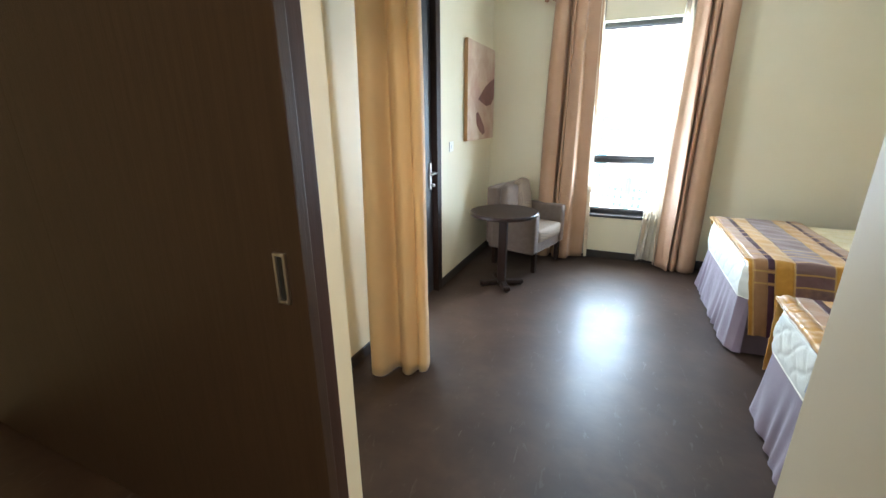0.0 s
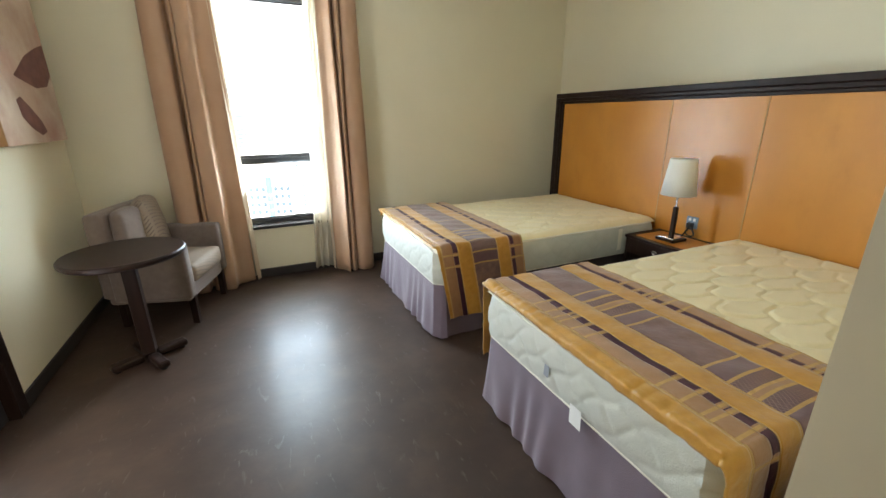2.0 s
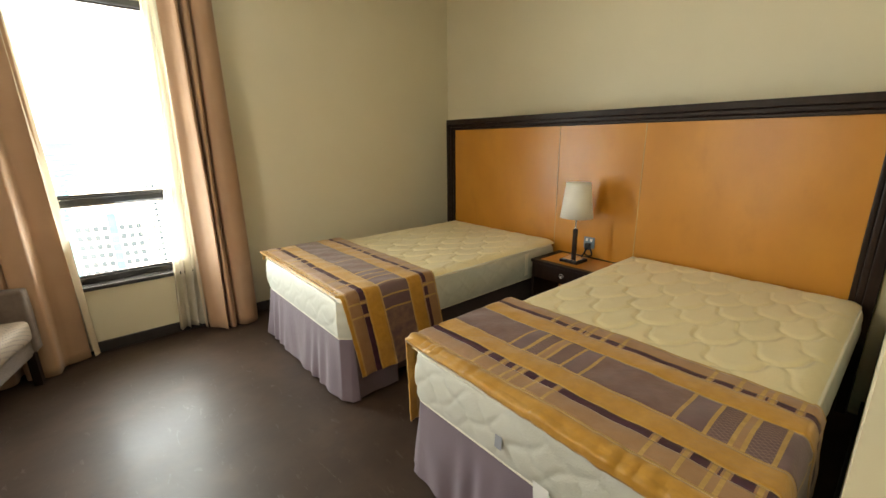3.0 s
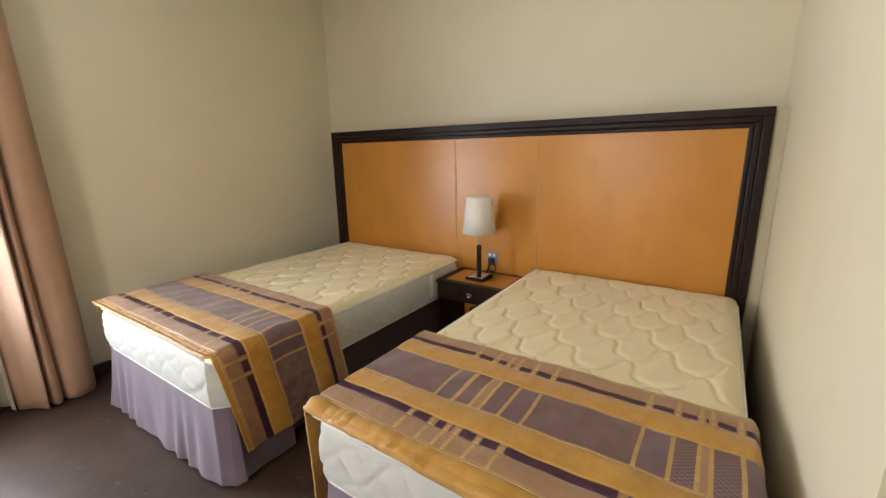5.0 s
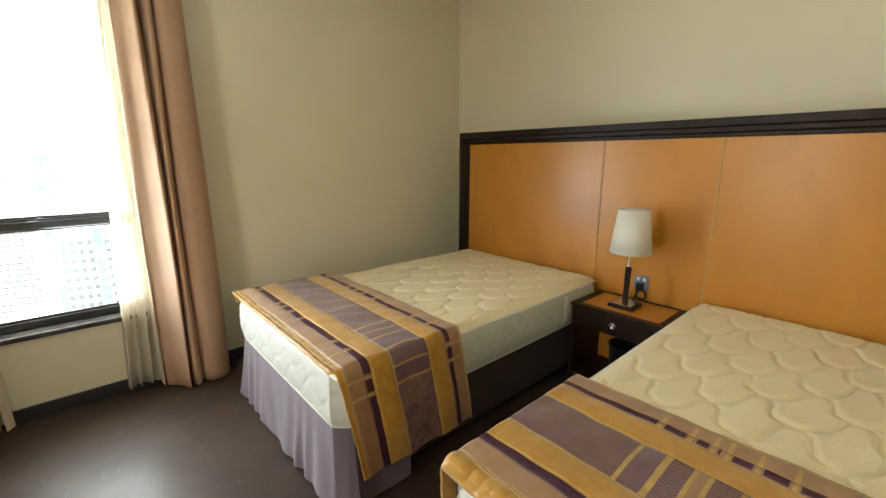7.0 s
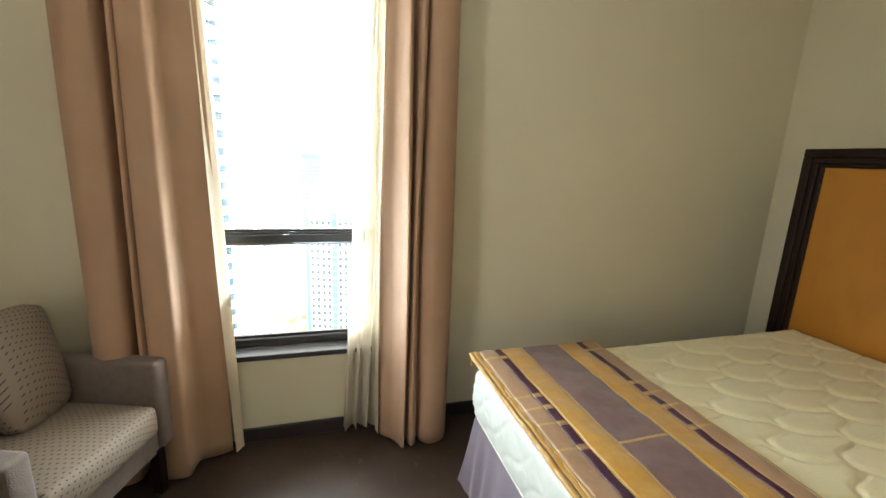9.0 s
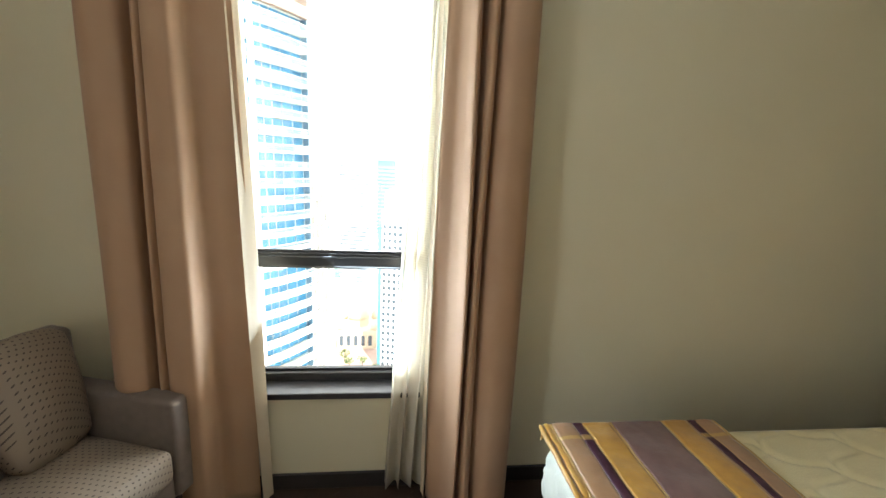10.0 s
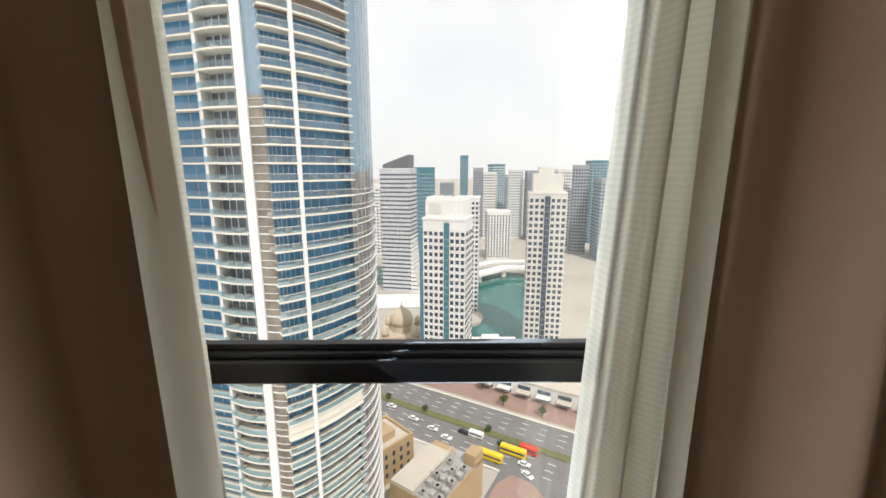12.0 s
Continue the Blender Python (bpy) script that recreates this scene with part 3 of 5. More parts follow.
b1 = bed("bed", 3.135, 4.375, "twin beds")
part("side_handle", box(3.80, 3.117, 0.425, 3.84, 3.122, 0.60, 0.002, 1), PIPING, b1, "white webbing side handle")
b2 = bed("bed", 1.30, 2.50, "twin beds")
part("care_tag", sheet(lambda u, v: (2.236 - 0.012 * v, 1.78 + 0.06 * u - 0.015 * v, 0.425 - 0.07 * v), 4, 4), WHITE, b2, "white care label")
part("care_tag", sheet(lambda u, v: (2.236 - 0.004 * v, 1.97 + 0.03 * u, 0.50 - 0.05 * v), 3, 3), mat("grey_print", (0.3, 0.32, 0.36), 0.6), b2, "small printed label")
part("air_vent", lathe([(0.012, 0), (0.013, 0.003), (0.006, 0.004), (0.005, 0.001)], 14), STEEL, b2, "small round air vent", at=pose(4.12, 2.44, 0.648))


def runner(name, shift, y0, y1, drop0, drop1, foot, hang, flare, lines, breaks, cells, label):
    """Striped cloth across a bed; drop: how far it hangs at the two sides; hang: how far its foot edge slips down along y from foot;
    lines: bars across the centre panel; breaks: bars across the outer bands; cells: inset weaves up to each y."""
    zt = 0.662
    bands = [(2.293, 0, "edge_trim"), (2.301, 1, "gold_piping"), (2.374, 4, "tan_band"), (2.408, 2, "plum_stripe"), (2.414, 1, "gold_piping"), (2.506, 0, "gold_band"), (2.513, 1, "gold_piping"), (2.70, 3, "centre_panel"),
             (2.707, 1, "gold_piping"), (2.798, 0, "gold_band"), (2.806, 4, "tan_band"), (2.834, 2, "plum_stripe"), (2.897, 4, "tan_band"), (2.906, 1, "edge_trim")]
    L = drop0 + (y1 - y0) + drop1
    nv = 340

    def fn(x, v):
        s = v * L
        wob = 0.002 * math.sin(31 * x + 7 * s) + 0.0015 * math.sin(17 * s - 11 * x) + 0.0012 * math.sin(47 * s + 23 * x)
        rr = 0.03
        if s < drop0:
            d = drop0 - s
            y, z = y0 - 0.018 - 0.02 * min(1, d * 3) - abs(wob) - 0.012 * d * math.sin(26 * x), zt - d
            if d < rr:
                y, z = y0 - 0.018 * (d / rr), zt - d * d / rr * 0.8
            x += flare * d
        elif s > drop0 + (y1 - y0):
            d = s - drop0 - (y1 - y0)
            y, z = y1 + 0.018 + abs(wob), zt - d
            if d < rr:
                y, z = y1 + 0.018 * (d / rr), zt - d * d / rr * 0.8
        else:
            y, z = y0 + s - drop0, zt + wob
        if x < 2.25 and y0 <= y <= y1:
            over = 2.25 - x
            z -= over * 1.0 + (0.03 * math.sin(45 * y + 3 * math.sin(11 * y)) + 0.03 * math.sin(97 * y)) * over
            x = 2.25 - 0.016 - 0.15 * over - 0.003 * (1 + math.sin(60 * y + 4 * math.sin(17 * y))) * min(1, over * 14)
        elif x < 2.275:
            z -= 0.01 * (2.275 - x) / 0.025
        return (x, y, z)

    def weave(k, v):
        y = y0 - drop0 + v * L
        if k == 3:
            if min(abs(y - q) for q in lines) < 0.006:
                return 1
            return next((m for e, m in cells if y <= e), 3)
        if k in (2, 4):
            near = min(abs(y - q) for q in breaks)
            if near < 0.0055:
                return 1
            if k == 2 and near < 0.013:
                return 4
        return k
    t = thing(name, (0, 0, 0), label, "bed runner", "bed runners")
    x0 = 0.0
    for x1, k, nm in bands:
        puff = {0: 0.005, 3: 0.004, 4: 0.004}.get(k, 0.002)

        def strip_fn(u, v, x0=x0, x1=x1, k=k, puff=puff):
            w = v * L
            a = x0
            if not x0:
                a = foot - hang * (1 - v)
            x, y, z = fn(a + (x1 - a) * u + shift, v)
            p = puff * math.sin(math.pi * u) * (0.6 + 0.4 * math.sin(21 * w + 9 * x1 + 1.5 * math.sin(8 * w)))
            if not x0:
                p += (0.003 + 0.002 * math.sin(5.3 * w)) * abs(math.sin(29 * w + 3.1 * math.sin(9 * w) + 1.7 * math.sin(23 * w))) * math.sin(math.pi * u) + 0.0012 * math.sin(83 * w + 4 * math.sin(11 * w))
                x -= 0.6 * p
            return (x, y, z + p)
        n = max(1, round((x1 - (x0 or 2.19)) / 0.009))
        ob = part(nm, sheet(strip_fn, n, nv, lambda u, v, k=k: weave(k, v)), [GOLD, GOLDLINE, PLUM, MAUVE, TAN, LATTICE, DAMASK, PURPLE], t, smooth=True)
        so = ob.modifiers.new("thickness", 'SOLIDIFY')
        so.thickness, so.offset = 0.008, 1
        x0 = x1
    return t


runner("bed_runner", -0.028, 3.135, 4.375, 0.50, 0.06, 2.274, 0.0, 0.16, [3.70, 3.40, 3.33, 3.26, 3.15, 3.075, 2.995], [4.30, 4.0, 3.92, 3.83, 3.71, 3.36, 3.24, 3.075, 2.995],
       [(2.995, 6), (3.075, 7), (3.15, 5), (3.26, 7), (3.33, 3), (3.40, 7)], "gold and mauve striped bed runner draped over the mattress edge")
runner("bed_runner", 0.0, 1.30, 2.50, 0.30, 0.42, 2.256, 0.055, 0.0, [2.18, 2.11, 2.045, 2.012, 1.943, 1.868, 1.56, 1.48, 1.418, 1.39, 1.324, 1.25], [2.18, 2.10, 2.045, 2.012, 1.943, 1.87, 1.56, 1.48, 1.418, 1.39, 1.322, 1.25],
       [(1.25, 3), (1.324, 7), (1.39, 5), (1.418, 4), (1.48, 5), (1.56, 7), (1.868, 3), (1.943, 7), (2.012, 5), (2.045, 4), (2.11, 5), (2.18, 7)], "gold and mauve striped bed runner lying askew on the mattress")

# ---- headboard ----
hb = thing("headboard", (0, 0, 0), "long orange veneered headboard in a dark moulded frame", "headboard")
HX, hy0, hy1, hz = 4.25, 1.26, 4.51, 1.655
for a0, a1 in ((hy0 + 0.09, 2.495), (2.501, 3.169), (3.175, hy1 - 0.09)):
    part("panel", box(HX, a0, 0.02, HX + 0.05, a1, hz - 0.09, 0.003), LEATHER, hb)
for w0, w1, dx in ((0.0, 0.045, 0.035), (0.045, 0.075, 0.025), (0.075, 0.10, 0.012)):
    part("frame_moulding", box(HX - dx, hy0 + w0, hz - w1, HX + 0.06, hy1 - w0, hz - w0, 0.006), DARKWOOD, hb)
    part("frame_moulding", box(HX - dx, hy0 + w0, 0.0, HX + 0.06, hy0 + w1, hz - w1, 0.006), DARKWOOD, hb)
    part("frame_moulding", box(HX - dx, hy1 - w1, 0.0, HX + 0.06, hy1 - w0, hz - w1, 0.006), DARKWOOD, hb)
for a0 in (2.495, 3.169):
    part("seam", box(HX - 0.0015, a0, 0.02, HX + 0.03, a0 + 0.006, hz - 0.10), GOLDLINE, hb)
part("backing", box(HX + 0.061, hy0 + 0.03, 0.0, E_ - 0.02, hy1 - 0.03, hz - 0.03), DARKWOOD, hb)

structure("headboard_filler", box(HX + 0.012, S_ + 0.001, 0.0, E_ - 0.001, hy0 - 0.003, hz - 0.012, 0.003), WALL, "cream plastered filler between headboard and wall", "wall")

# ---- nightstand and lamp ----
ns = thing("nightstand", (0, 0, 0), "black nightstand with orange veneer top and one drawer", "nightstand")
nx0, nx1, ny0, ny1, nz = 3.86, 4.238, 2.545, 3.11, 0.556
part("top_frame", box(nx0, ny0, nz - 0.022, nx0 + 0.05, ny1, nz, 0.003), DARKWOOD, ns)
part("top_frame", box(nx1 - 0.03, ny0, nz - 0.022, nx1, ny1, nz, 0.003), DARKWOOD, ns)
part("top_frame", box(nx0 + 0.05, ny0, nz - 0.022, nx1 - 0.03, ny0 + 0.05, nz, 0.003), DARKWOOD, ns)
part("top_frame", box(nx0 + 0.05, ny1 - 0.05, nz - 0.022, nx1 - 0.03, ny1, nz, 0.003), DARKWOOD, ns)
part("top_panel", box(nx0 + 0.05, ny0 + 0.05, nz - 0.02, nx1 - 0.03, ny1 - 0.05, nz - 0.003), LEATHER, ns)
part("drawer", box(nx0 + 0.006, ny0 + 0.01, nz - 0.14, nx1 - 0.02, ny1 - 0.01, nz - 0.024, 0.004), DARKWOOD, ns)
part("side_panel", box(nx0 + 0.01, ny0 + 0.005, 0, nx1, ny0 + 0.03, nz - 0.142, 0.003), DARKWOOD, ns)
part("side_panel", box(nx0 + 0.01, ny1 - 0.03, 0, nx1, ny1 - 0.005, nz - 0.142, 0.003), DARKWOOD, ns)
part("back_panel", box(nx1 - 0.02, ny0 + 0.03, 0, nx1 - 0.005, ny1 - 0.03, nz - 0.142), LEATHER, ns)
part("shelf", box(nx0 + 0.02, ny0 + 0.03, 0.06, nx1 - 0.02, ny1 - 0.03, 0.085, 0.002), DARKWOOD, ns)
kn = part("knob", lathe([(0.019, 0), (0.022, 0.004), (0.019, 0.009), (0.012, 0.008), (0.011, 0.004)], 20), CHROME, ns, "round chrome ring knob", True, pose(nx0 + 0.006, 2.83, nz - 0.08, 0, -90, 0))
part("knob_centre", lathe([(0.006, 0), (0.007, 0.006), (0.004, 0.008)], 12), CHROME, kn, smooth=True)
bn = thing("waste_bin", (4.02, 2.80, 0.0855), "round black waste bin standing inside the nightstand", "waste bin")
part("bin", lathe([(0.085, 0), (0.105, 0.23), (0.11, 0.235), (0.10, 0.235), (0.08, 0.01)], 28), BLACK, bn, smooth=True)

lamp = thing("table_lamp", (4.035, 2.845, nz), "table lamp with cream tapered shade, dark stem, chrome base", "table lamp")
part("base", box(-0.075, -0.075, 0.0, 0.075, 0.075, 0.022, 0.004), DARKWOOD, lamp)
part("base_plate", box(-0.06, -0.06, 0.022, 0.06, 0.06, 0.027, 0.002), CHROME, lamp)
part("stem", box(-0.014, -0.014, 0.027, 0.014, 0.014, 0.25, 0.003), DARKWOOD, lamp, "dark wooden stem")
part("neck", lathe([(0.011, 0.25), (0.008, 0.262), (0.006, 0.268), (0.006, 0.36)], 14), CHROME, lamp, smooth=True)
part("shade", lathe([(0.116, 0.340), (0.118, 0.340), (0.087, 0.595), (0.085, 0.595)], 40), SHADE, lamp, "cream fabric shade", True)
part("bulb", lathe([(0.012, 0.36), (0.014, 0.39), (0.028, 0.43), (0.026, 0.455), (0.004, 0.47)], 16), WHITE, lamp, smooth=True)
so_ = thing("power_socket", (HX - 0.001, 2.845, 0.665), "blue-grey power socket on the headboard", "power socket")
part("plate", box(-0.007, -0.045, -0.045, 0, 0.045, 0.045, 0.002), mat("blue_grey_socket_plate", (0.20, 0.27, 0.33), 0.35), so_)
for k in (-0.018, 0.018):
    part("switch", box(-0.011, k - 0.010, 0.012, -0.0071, k + 0.010, 0.034, 0.0015, 1), WHITE, so_)
part("plug", box(-0.04, -0.022, -0.05, -0.0072, 0.022, 0.0, 0.006), BLACK, so_, "black plug")
cb = thing("lamp_cable", (0, 0, 0), "black looped lamp cable on the nightstand", "cable")
part("cord", tube([(4.21 + 0.012 * math.sin(i), 2.825 + 0.03 * math.cos(i * 0.55), 0.60 + 0.035 * math.sin(i * 0.55)) for i in range(14)] + [(4.15, 2.85, 0.562), (4.11, 2.88, 0.562)], 0.006, 6), BLACK, cb, smooth=True)

# ---- armchair, table, picture ----
ch = thing("armchair", pose(0.56, 4.45, 0, 0, 0, -17), "taupe upholstered armchair with dotted fabric in the corner", "armchair")
DOT = bpy.data.materials.new("dotted_taupe_fabric")
DOT.use_nodes = True
tn = DOT.node_tree
co = tn.nodes.new("ShaderNodeTexCoord")
waves = []
for d in ((190, -190, 0), (110, 110, -220)):
    vd, sn = tn.nodes.new("ShaderNodeVectorMath"), tn.nodes.new("ShaderNodeMath")
    vd.operation, sn.operation = 'DOT_PRODUCT', 'SINE'
    vd.inputs[1].default_value = d
    tn.links.new(co.outputs["Object"], vd.inputs[0])
    tn.links.new(vd.outputs["Value"], sn.inputs[0])
    waves.append(sn)
dots = tn.nodes.new("ShaderNodeMath")
dots.operation = 'MULTIPLY'
tn.links.new(waves[0].outputs[0], dots.inputs[0])
tn.links.new(waves[1].outputs[0], dots.inputs[1])
rp = tn.nodes.new("ShaderNodeValToRGB")
rp.color_ramp.elements[0].position, rp.color_ramp.elements[1].position = 0.68, 0.80
rp.color_ramp.elements[0].color, rp.color_ramp.elements[1].color = (0.28, 0.212, 0.155, 1), (0.085, 0.062, 0.048, 1)
tn.links.new(dots.outputs[0], rp.inputs[0])
tn.links.new(rp.outputs[0], tn.nodes["Principled BSDF"].inputs["Base Color"])
tn.nodes["Principled BSDF"].inputs["Roughness"].default_value = 0.75


def cushion(x0, y0, z0, x1, y1, z1, r, puff):
    b = box(x0, y0, z0, x1, y1, z1, r, 4)
    bmesh.ops.subdivide_edges(b, edges=b.edges[:], cuts=3, use_grid_fill=True)
    c = Vector(((x0 + x1) / 2, (y0 + y1) / 2, (z0 + z1) / 2))
    h = Vector(((x1 - x0) / 2, (y1 - y0) / 2, (z1 - z0) / 2))
    for v in b.verts:
        k = [(v.co[i] - c[i]) / h[i] for i in range(3)]
        for i in range(3):
            o = [k[j] for j in range(3) if j != i]
            v.co[i] += puff * k[i] * (1 - min(1, o[0] ** 2)) * (1 - min(1, o[1] ** 2))
    return b


part("seat_frame", box(-0.26, -0.33, 0.20, 0.27, 0.33, 0.32, 0.015, 3), UPHOLSTERY, ch)
part("seat", cushion(-0.20, -0.248, 0.31, 0.295, 0.248, 0.445, 0.03, 0.02), DOT, ch, "dotted seat cushion", True)
part("backrest", cushion(-0.30, -0.335, 0.24, -0.19, 0.32, 0.85, 0.03, 0.008), UPHOLSTERY, ch, "", True)
part("back_cushion", cushion(-0.19, -0.25, 0.44, -0.10, 0.0, 0.84, 0.03, 0.02), UPHOLSTERY, ch, "loose back cushion", True)
part("back_cushion", cushion(-0.05, -0.13, -0.21, 0.05, 0.13, 0.21, 0.035, 0.03), DOT, ch, "loose dotted cushion leaning on the back", True, pose(-0.115, 0.115, 0.665, 0, -8, 8))
for y0, y1 in ((-0.345, -0.255), (0.255, 0.345)):
    part("arm", cushion(-0.22, y0, 0.22, 0.29, y1, 0.625, 0.02, 0.004), UPHOLSTERY, ch, "", True)
for lx in (-0.25, 0.23):
    for ly in (-0.28, 0.24):
        part("leg", box(lx, ly, 0, lx + 0.045, ly + 0.045, 0.222, 0.004), DARKWOOD, ch)

tb = thing("side_table", (0.51, 3.69, 0), "round dark wooden pedestal table beside the armchair", "table")
part("tabletop", lathe([(0.275, 0.68), (0.298, 0.685), (0.308, 0.695), (0.308, 0.712), (0.30, 0.72)], 64), DARKWOOD, tb, smooth=False)
part("column", box(-0.037, -0.037, 0.05, 0.037, 0.037, 0.681, 0.01), DARKWOOD, tb)
for k in range(4):
    part("foot", box(0.04, -0.032, 0.012, 0.21, 0.032, 0.055, 0.012, 2), DARKWOOD, tb, at=pose(0, 0, 0, 0, 0, 90 * k + 30))
    part("glide", lathe([(0.02, 0), (0.024, 0.013)], 12), BLACK, tb, at=pose(0.18 * math.cos(radians(90 * k + 30)), 0.18 * math.sin(radians(90 * k + 30)), 0))

pc = thing("wall_picture", (0.0, 4.41, 1.765), "peach abstract flower canvas with maroon petals on the wall", "picture")
part("canvas", box(0.004, -0.43, -0.455, 0.04, 0.43, 0.455, 0.003), CANVASEDGE, pc)
part("painting", box(0.0405, -0.428, -0.453, 0.042, 0.428, 0.453), PORTRAIT, pc)


def petal(cy, cz, pts):
    b = bmesh.new()
    vs = [b.verts.new((0.0435, cy + y, cz + z)) for y, z in pts]
    b.faces.new(vs)
    b2_ = bmesh.ops.extrude_face_region(b, geom=b.faces[:])
    for v in [g for g in b2_["geom"] if isinstance(g, bmesh.types.BMVert)]:
        v.co.x -= 0.001
    return b


part("petal", petal(0.2, 0.0, [(-0.32, -0.06), (-0.1, 0.07), (0.1, 0.14), (0.22, 0.17), (0.225, -0.02), (0.12, -0.10), (-0.05, -0.12), (-0.2, -0.09)]), MAROON, pc)
part("petal", petal(-0.04, -0.3, [(-0.14, 0.1), (-0.08, 0.12), (0.0, 0.07), (0.12, -0.02), (0.16, -0.09), (0.08, -0.11), (-0.04, -0.06), (-0.12, 0.0)]), MAROON, pc)

# ---- the city outside, far below ----
GZ = -104.0
SILVERM = mat("silver_mullion", (0.42, 0.46, 0.50), 0.4, 0.5)
FACADE = mat("white_facade_render", (0.72, 0.71, 0.69), 0.7, second=(0.77, 0.76, 0.74), scale=0.2, mix2=(0.66, 0.65, 0.63), scale2=0.05)
BEIGEF = mat("beige_facade_render", (0.60, 0.58, 0.54), 0.7, second=(0.65, 0.63, 0.59), scale=0.2)
GREYF = mat("grey_facade_panels", (0.29, 0.31, 0.345), 0.6, second=(0.33, 0.35, 0.39), scale=0.3)
PALEGREYF = mat("pale_grey_facade_panels", (0.50, 0.51, 0.53), 0.6, second=(0.55, 0.56, 0.58), scale=0.3)
SLABM = mat("pale_slab_edge", (0.66, 0.62, 0.53), 0.7, second=(0.72, 0.68, 0.60), scale=0.4)
BLUEGLASS = mat("blue_curtain_glass", (0.046, 0.175, 0.33), 0.08, second=(0.09, 0.28, 0.45), scale=0.35, stretch=(1, 1, 0.9), spec=0.45)
DARKGLASS = mat("dark_window_glass", (0.035, 0.055, 0.075), 0.1, second=(0.07, 0.10, 0.13), scale=0.6, spec=0.8)
TEALGLASS = mat("teal_tower_glass", (0.06, 0.17, 0.22), 0.12, second=(0.09, 0.23, 0.28), scale=0.2, spec=0.8)
BROWNGLASS = mat("bronze_glass", (0.14, 0.115, 0.09), 0.1, second=(0.26, 0.22, 0.175), scale=0.5, stretch=(1, 1, 0.5), spec=0.7)
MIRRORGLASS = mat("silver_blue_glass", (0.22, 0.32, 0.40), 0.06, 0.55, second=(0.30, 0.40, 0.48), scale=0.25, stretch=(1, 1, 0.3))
RAILGLASS = glass_mat("balustrade_glass", (0.72, 0.86, 0.92), 0.86)
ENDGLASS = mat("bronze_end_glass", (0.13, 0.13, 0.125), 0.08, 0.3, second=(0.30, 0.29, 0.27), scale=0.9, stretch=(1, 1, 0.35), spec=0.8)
SAND = mat("pale_city_ground", (0.42, 0.39, 0.34), 0.9, second=(0.48, 0.45, 0.40), scale=0.03, mix2=(0.36, 0.33, 0.29), scale2=0.008)
ASPHALT = mat("grey_asphalt", (0.17, 0.165, 0.16), 0.85, second=(0.20, 0.195, 0.19), scale=0.15)
PAVE = mat("reddish_paving", (0.30, 0.20, 0.165), 0.85, second=(0.35, 0.245, 0.205), scale=0.3)
LAWN = mat("dry_median_grass", (0.18, 0.17, 0.07), 0.9, second=(0.11, 0.13, 0.05), scale=0.6)
PAINT = mat("road_marking_white", (0.7, 0.7, 0.68), 0.7)
WATER = mat("turquoise_marina_water", (0.03, 0.135, 0.12), 0.15, second=(0.04, 0.16, 0.145), scale=0.05, bump=0.2, bscale=0.6)
OCHRE = mat("ochre_facade_render", (0.40, 0.29, 0.165), 0.75, second=(0.45, 0.33, 0.2), scale=0.3)
ROOF = mat("pale_flat_roof", (0.50, 0.45, 0.38), 0.85, second=(0.56, 0.51, 0.44), scale=0.3)
MACHINE = mat("roof_machine_grey", (0.34, 0.33, 0.31), 0.6, second=(0.42, 0.41, 0.39), scale=0.6)
LEAF = mat("city_tree_foliage", (0.06, 0.10, 0.03), 0.9, second=(0.10, 0.14, 0.05), scale=1.2)
BARK = mat("tree_bark", (0.14, 0.10, 0.07), 0.9)

structure("ground", sheet(lambda u, v: (-2500 + 5000 * u, 9 + 4500 * v, GZ), 4, 4), SAND, "pale sandy city ground far below", "ground")


def poly(points, z0, z1):
    """A prism over plan points."""
    b = bmesh.new()
    lo, hi = [b.verts.new((x, y, z0)) for x, y in points], [b.verts.new((x, y, z1)) for x, y in points]
    b.faces.new(lo), b.faces.new(hi)
    for i in range(len(points)):
        j = (i + 1) % len(points)
        b.faces.new((lo[i], lo[j], hi[j], hi[i]))
    return b


def flat(points, z):
    b = bmesh.new()
    b.faces.new([b.verts.new((x, y, z)) for x, y in points])
    return b


def curve_pts(pts, n):
    """Smooth plan curve through pts (Catmull-Rom), n steps a span."""
    p = [Vector(q) for q in pts]
    p = [2 * p[0] - p[1]] + p + [2 * p[-1] - p[-2]]
    out = []
    for i in range(1, len(p) - 2):
        for k in range(n):
            t = k / n
            out.append(0.5 * ((2 * p[i]) + (p[i + 1] - p[i - 1]) * t + (2 * p[i - 1] - 5 * p[i] + 4 * p[i + 1] - p[i + 2]) * t * t + (3 * p[i] - p[i - 1] - 3 * p[i + 1] + p[i + 2]) * t ** 3))
    return out + [p[-2]]


def offset(pts, d):
    out = []
    for i, p in enumerate(pts):
        t = (pts[min(i + 1, len(pts) - 1)] - pts[max(i - 1, 0)]).normalized()
        out.append(p + Vector((t.y, -t.x)) * d)
    return out


def band(inner, outer, z0, z1):
    return poly([(p.x, p.y) for p in outer] + [(p.x, p.y) for p in reversed(inner)], z0, z1)


def wall_strip(pts, z0, z1):
    b = bmesh.new()
    lo, hi = [b.verts.new((p.x, p.y, z0)) for p in pts], [b.verts.new((p.x, p.y, z1)) for p in pts]
    for i in range(len(pts) - 1):
        b.faces.new((lo[i], lo[i + 1], hi[i + 1], hi[i]))
    return b


FH, TOPF, FZ = 2.93, 15, -0.5
LOWF = int(GZ / FH)
FL = range(LOWF, TOPF)


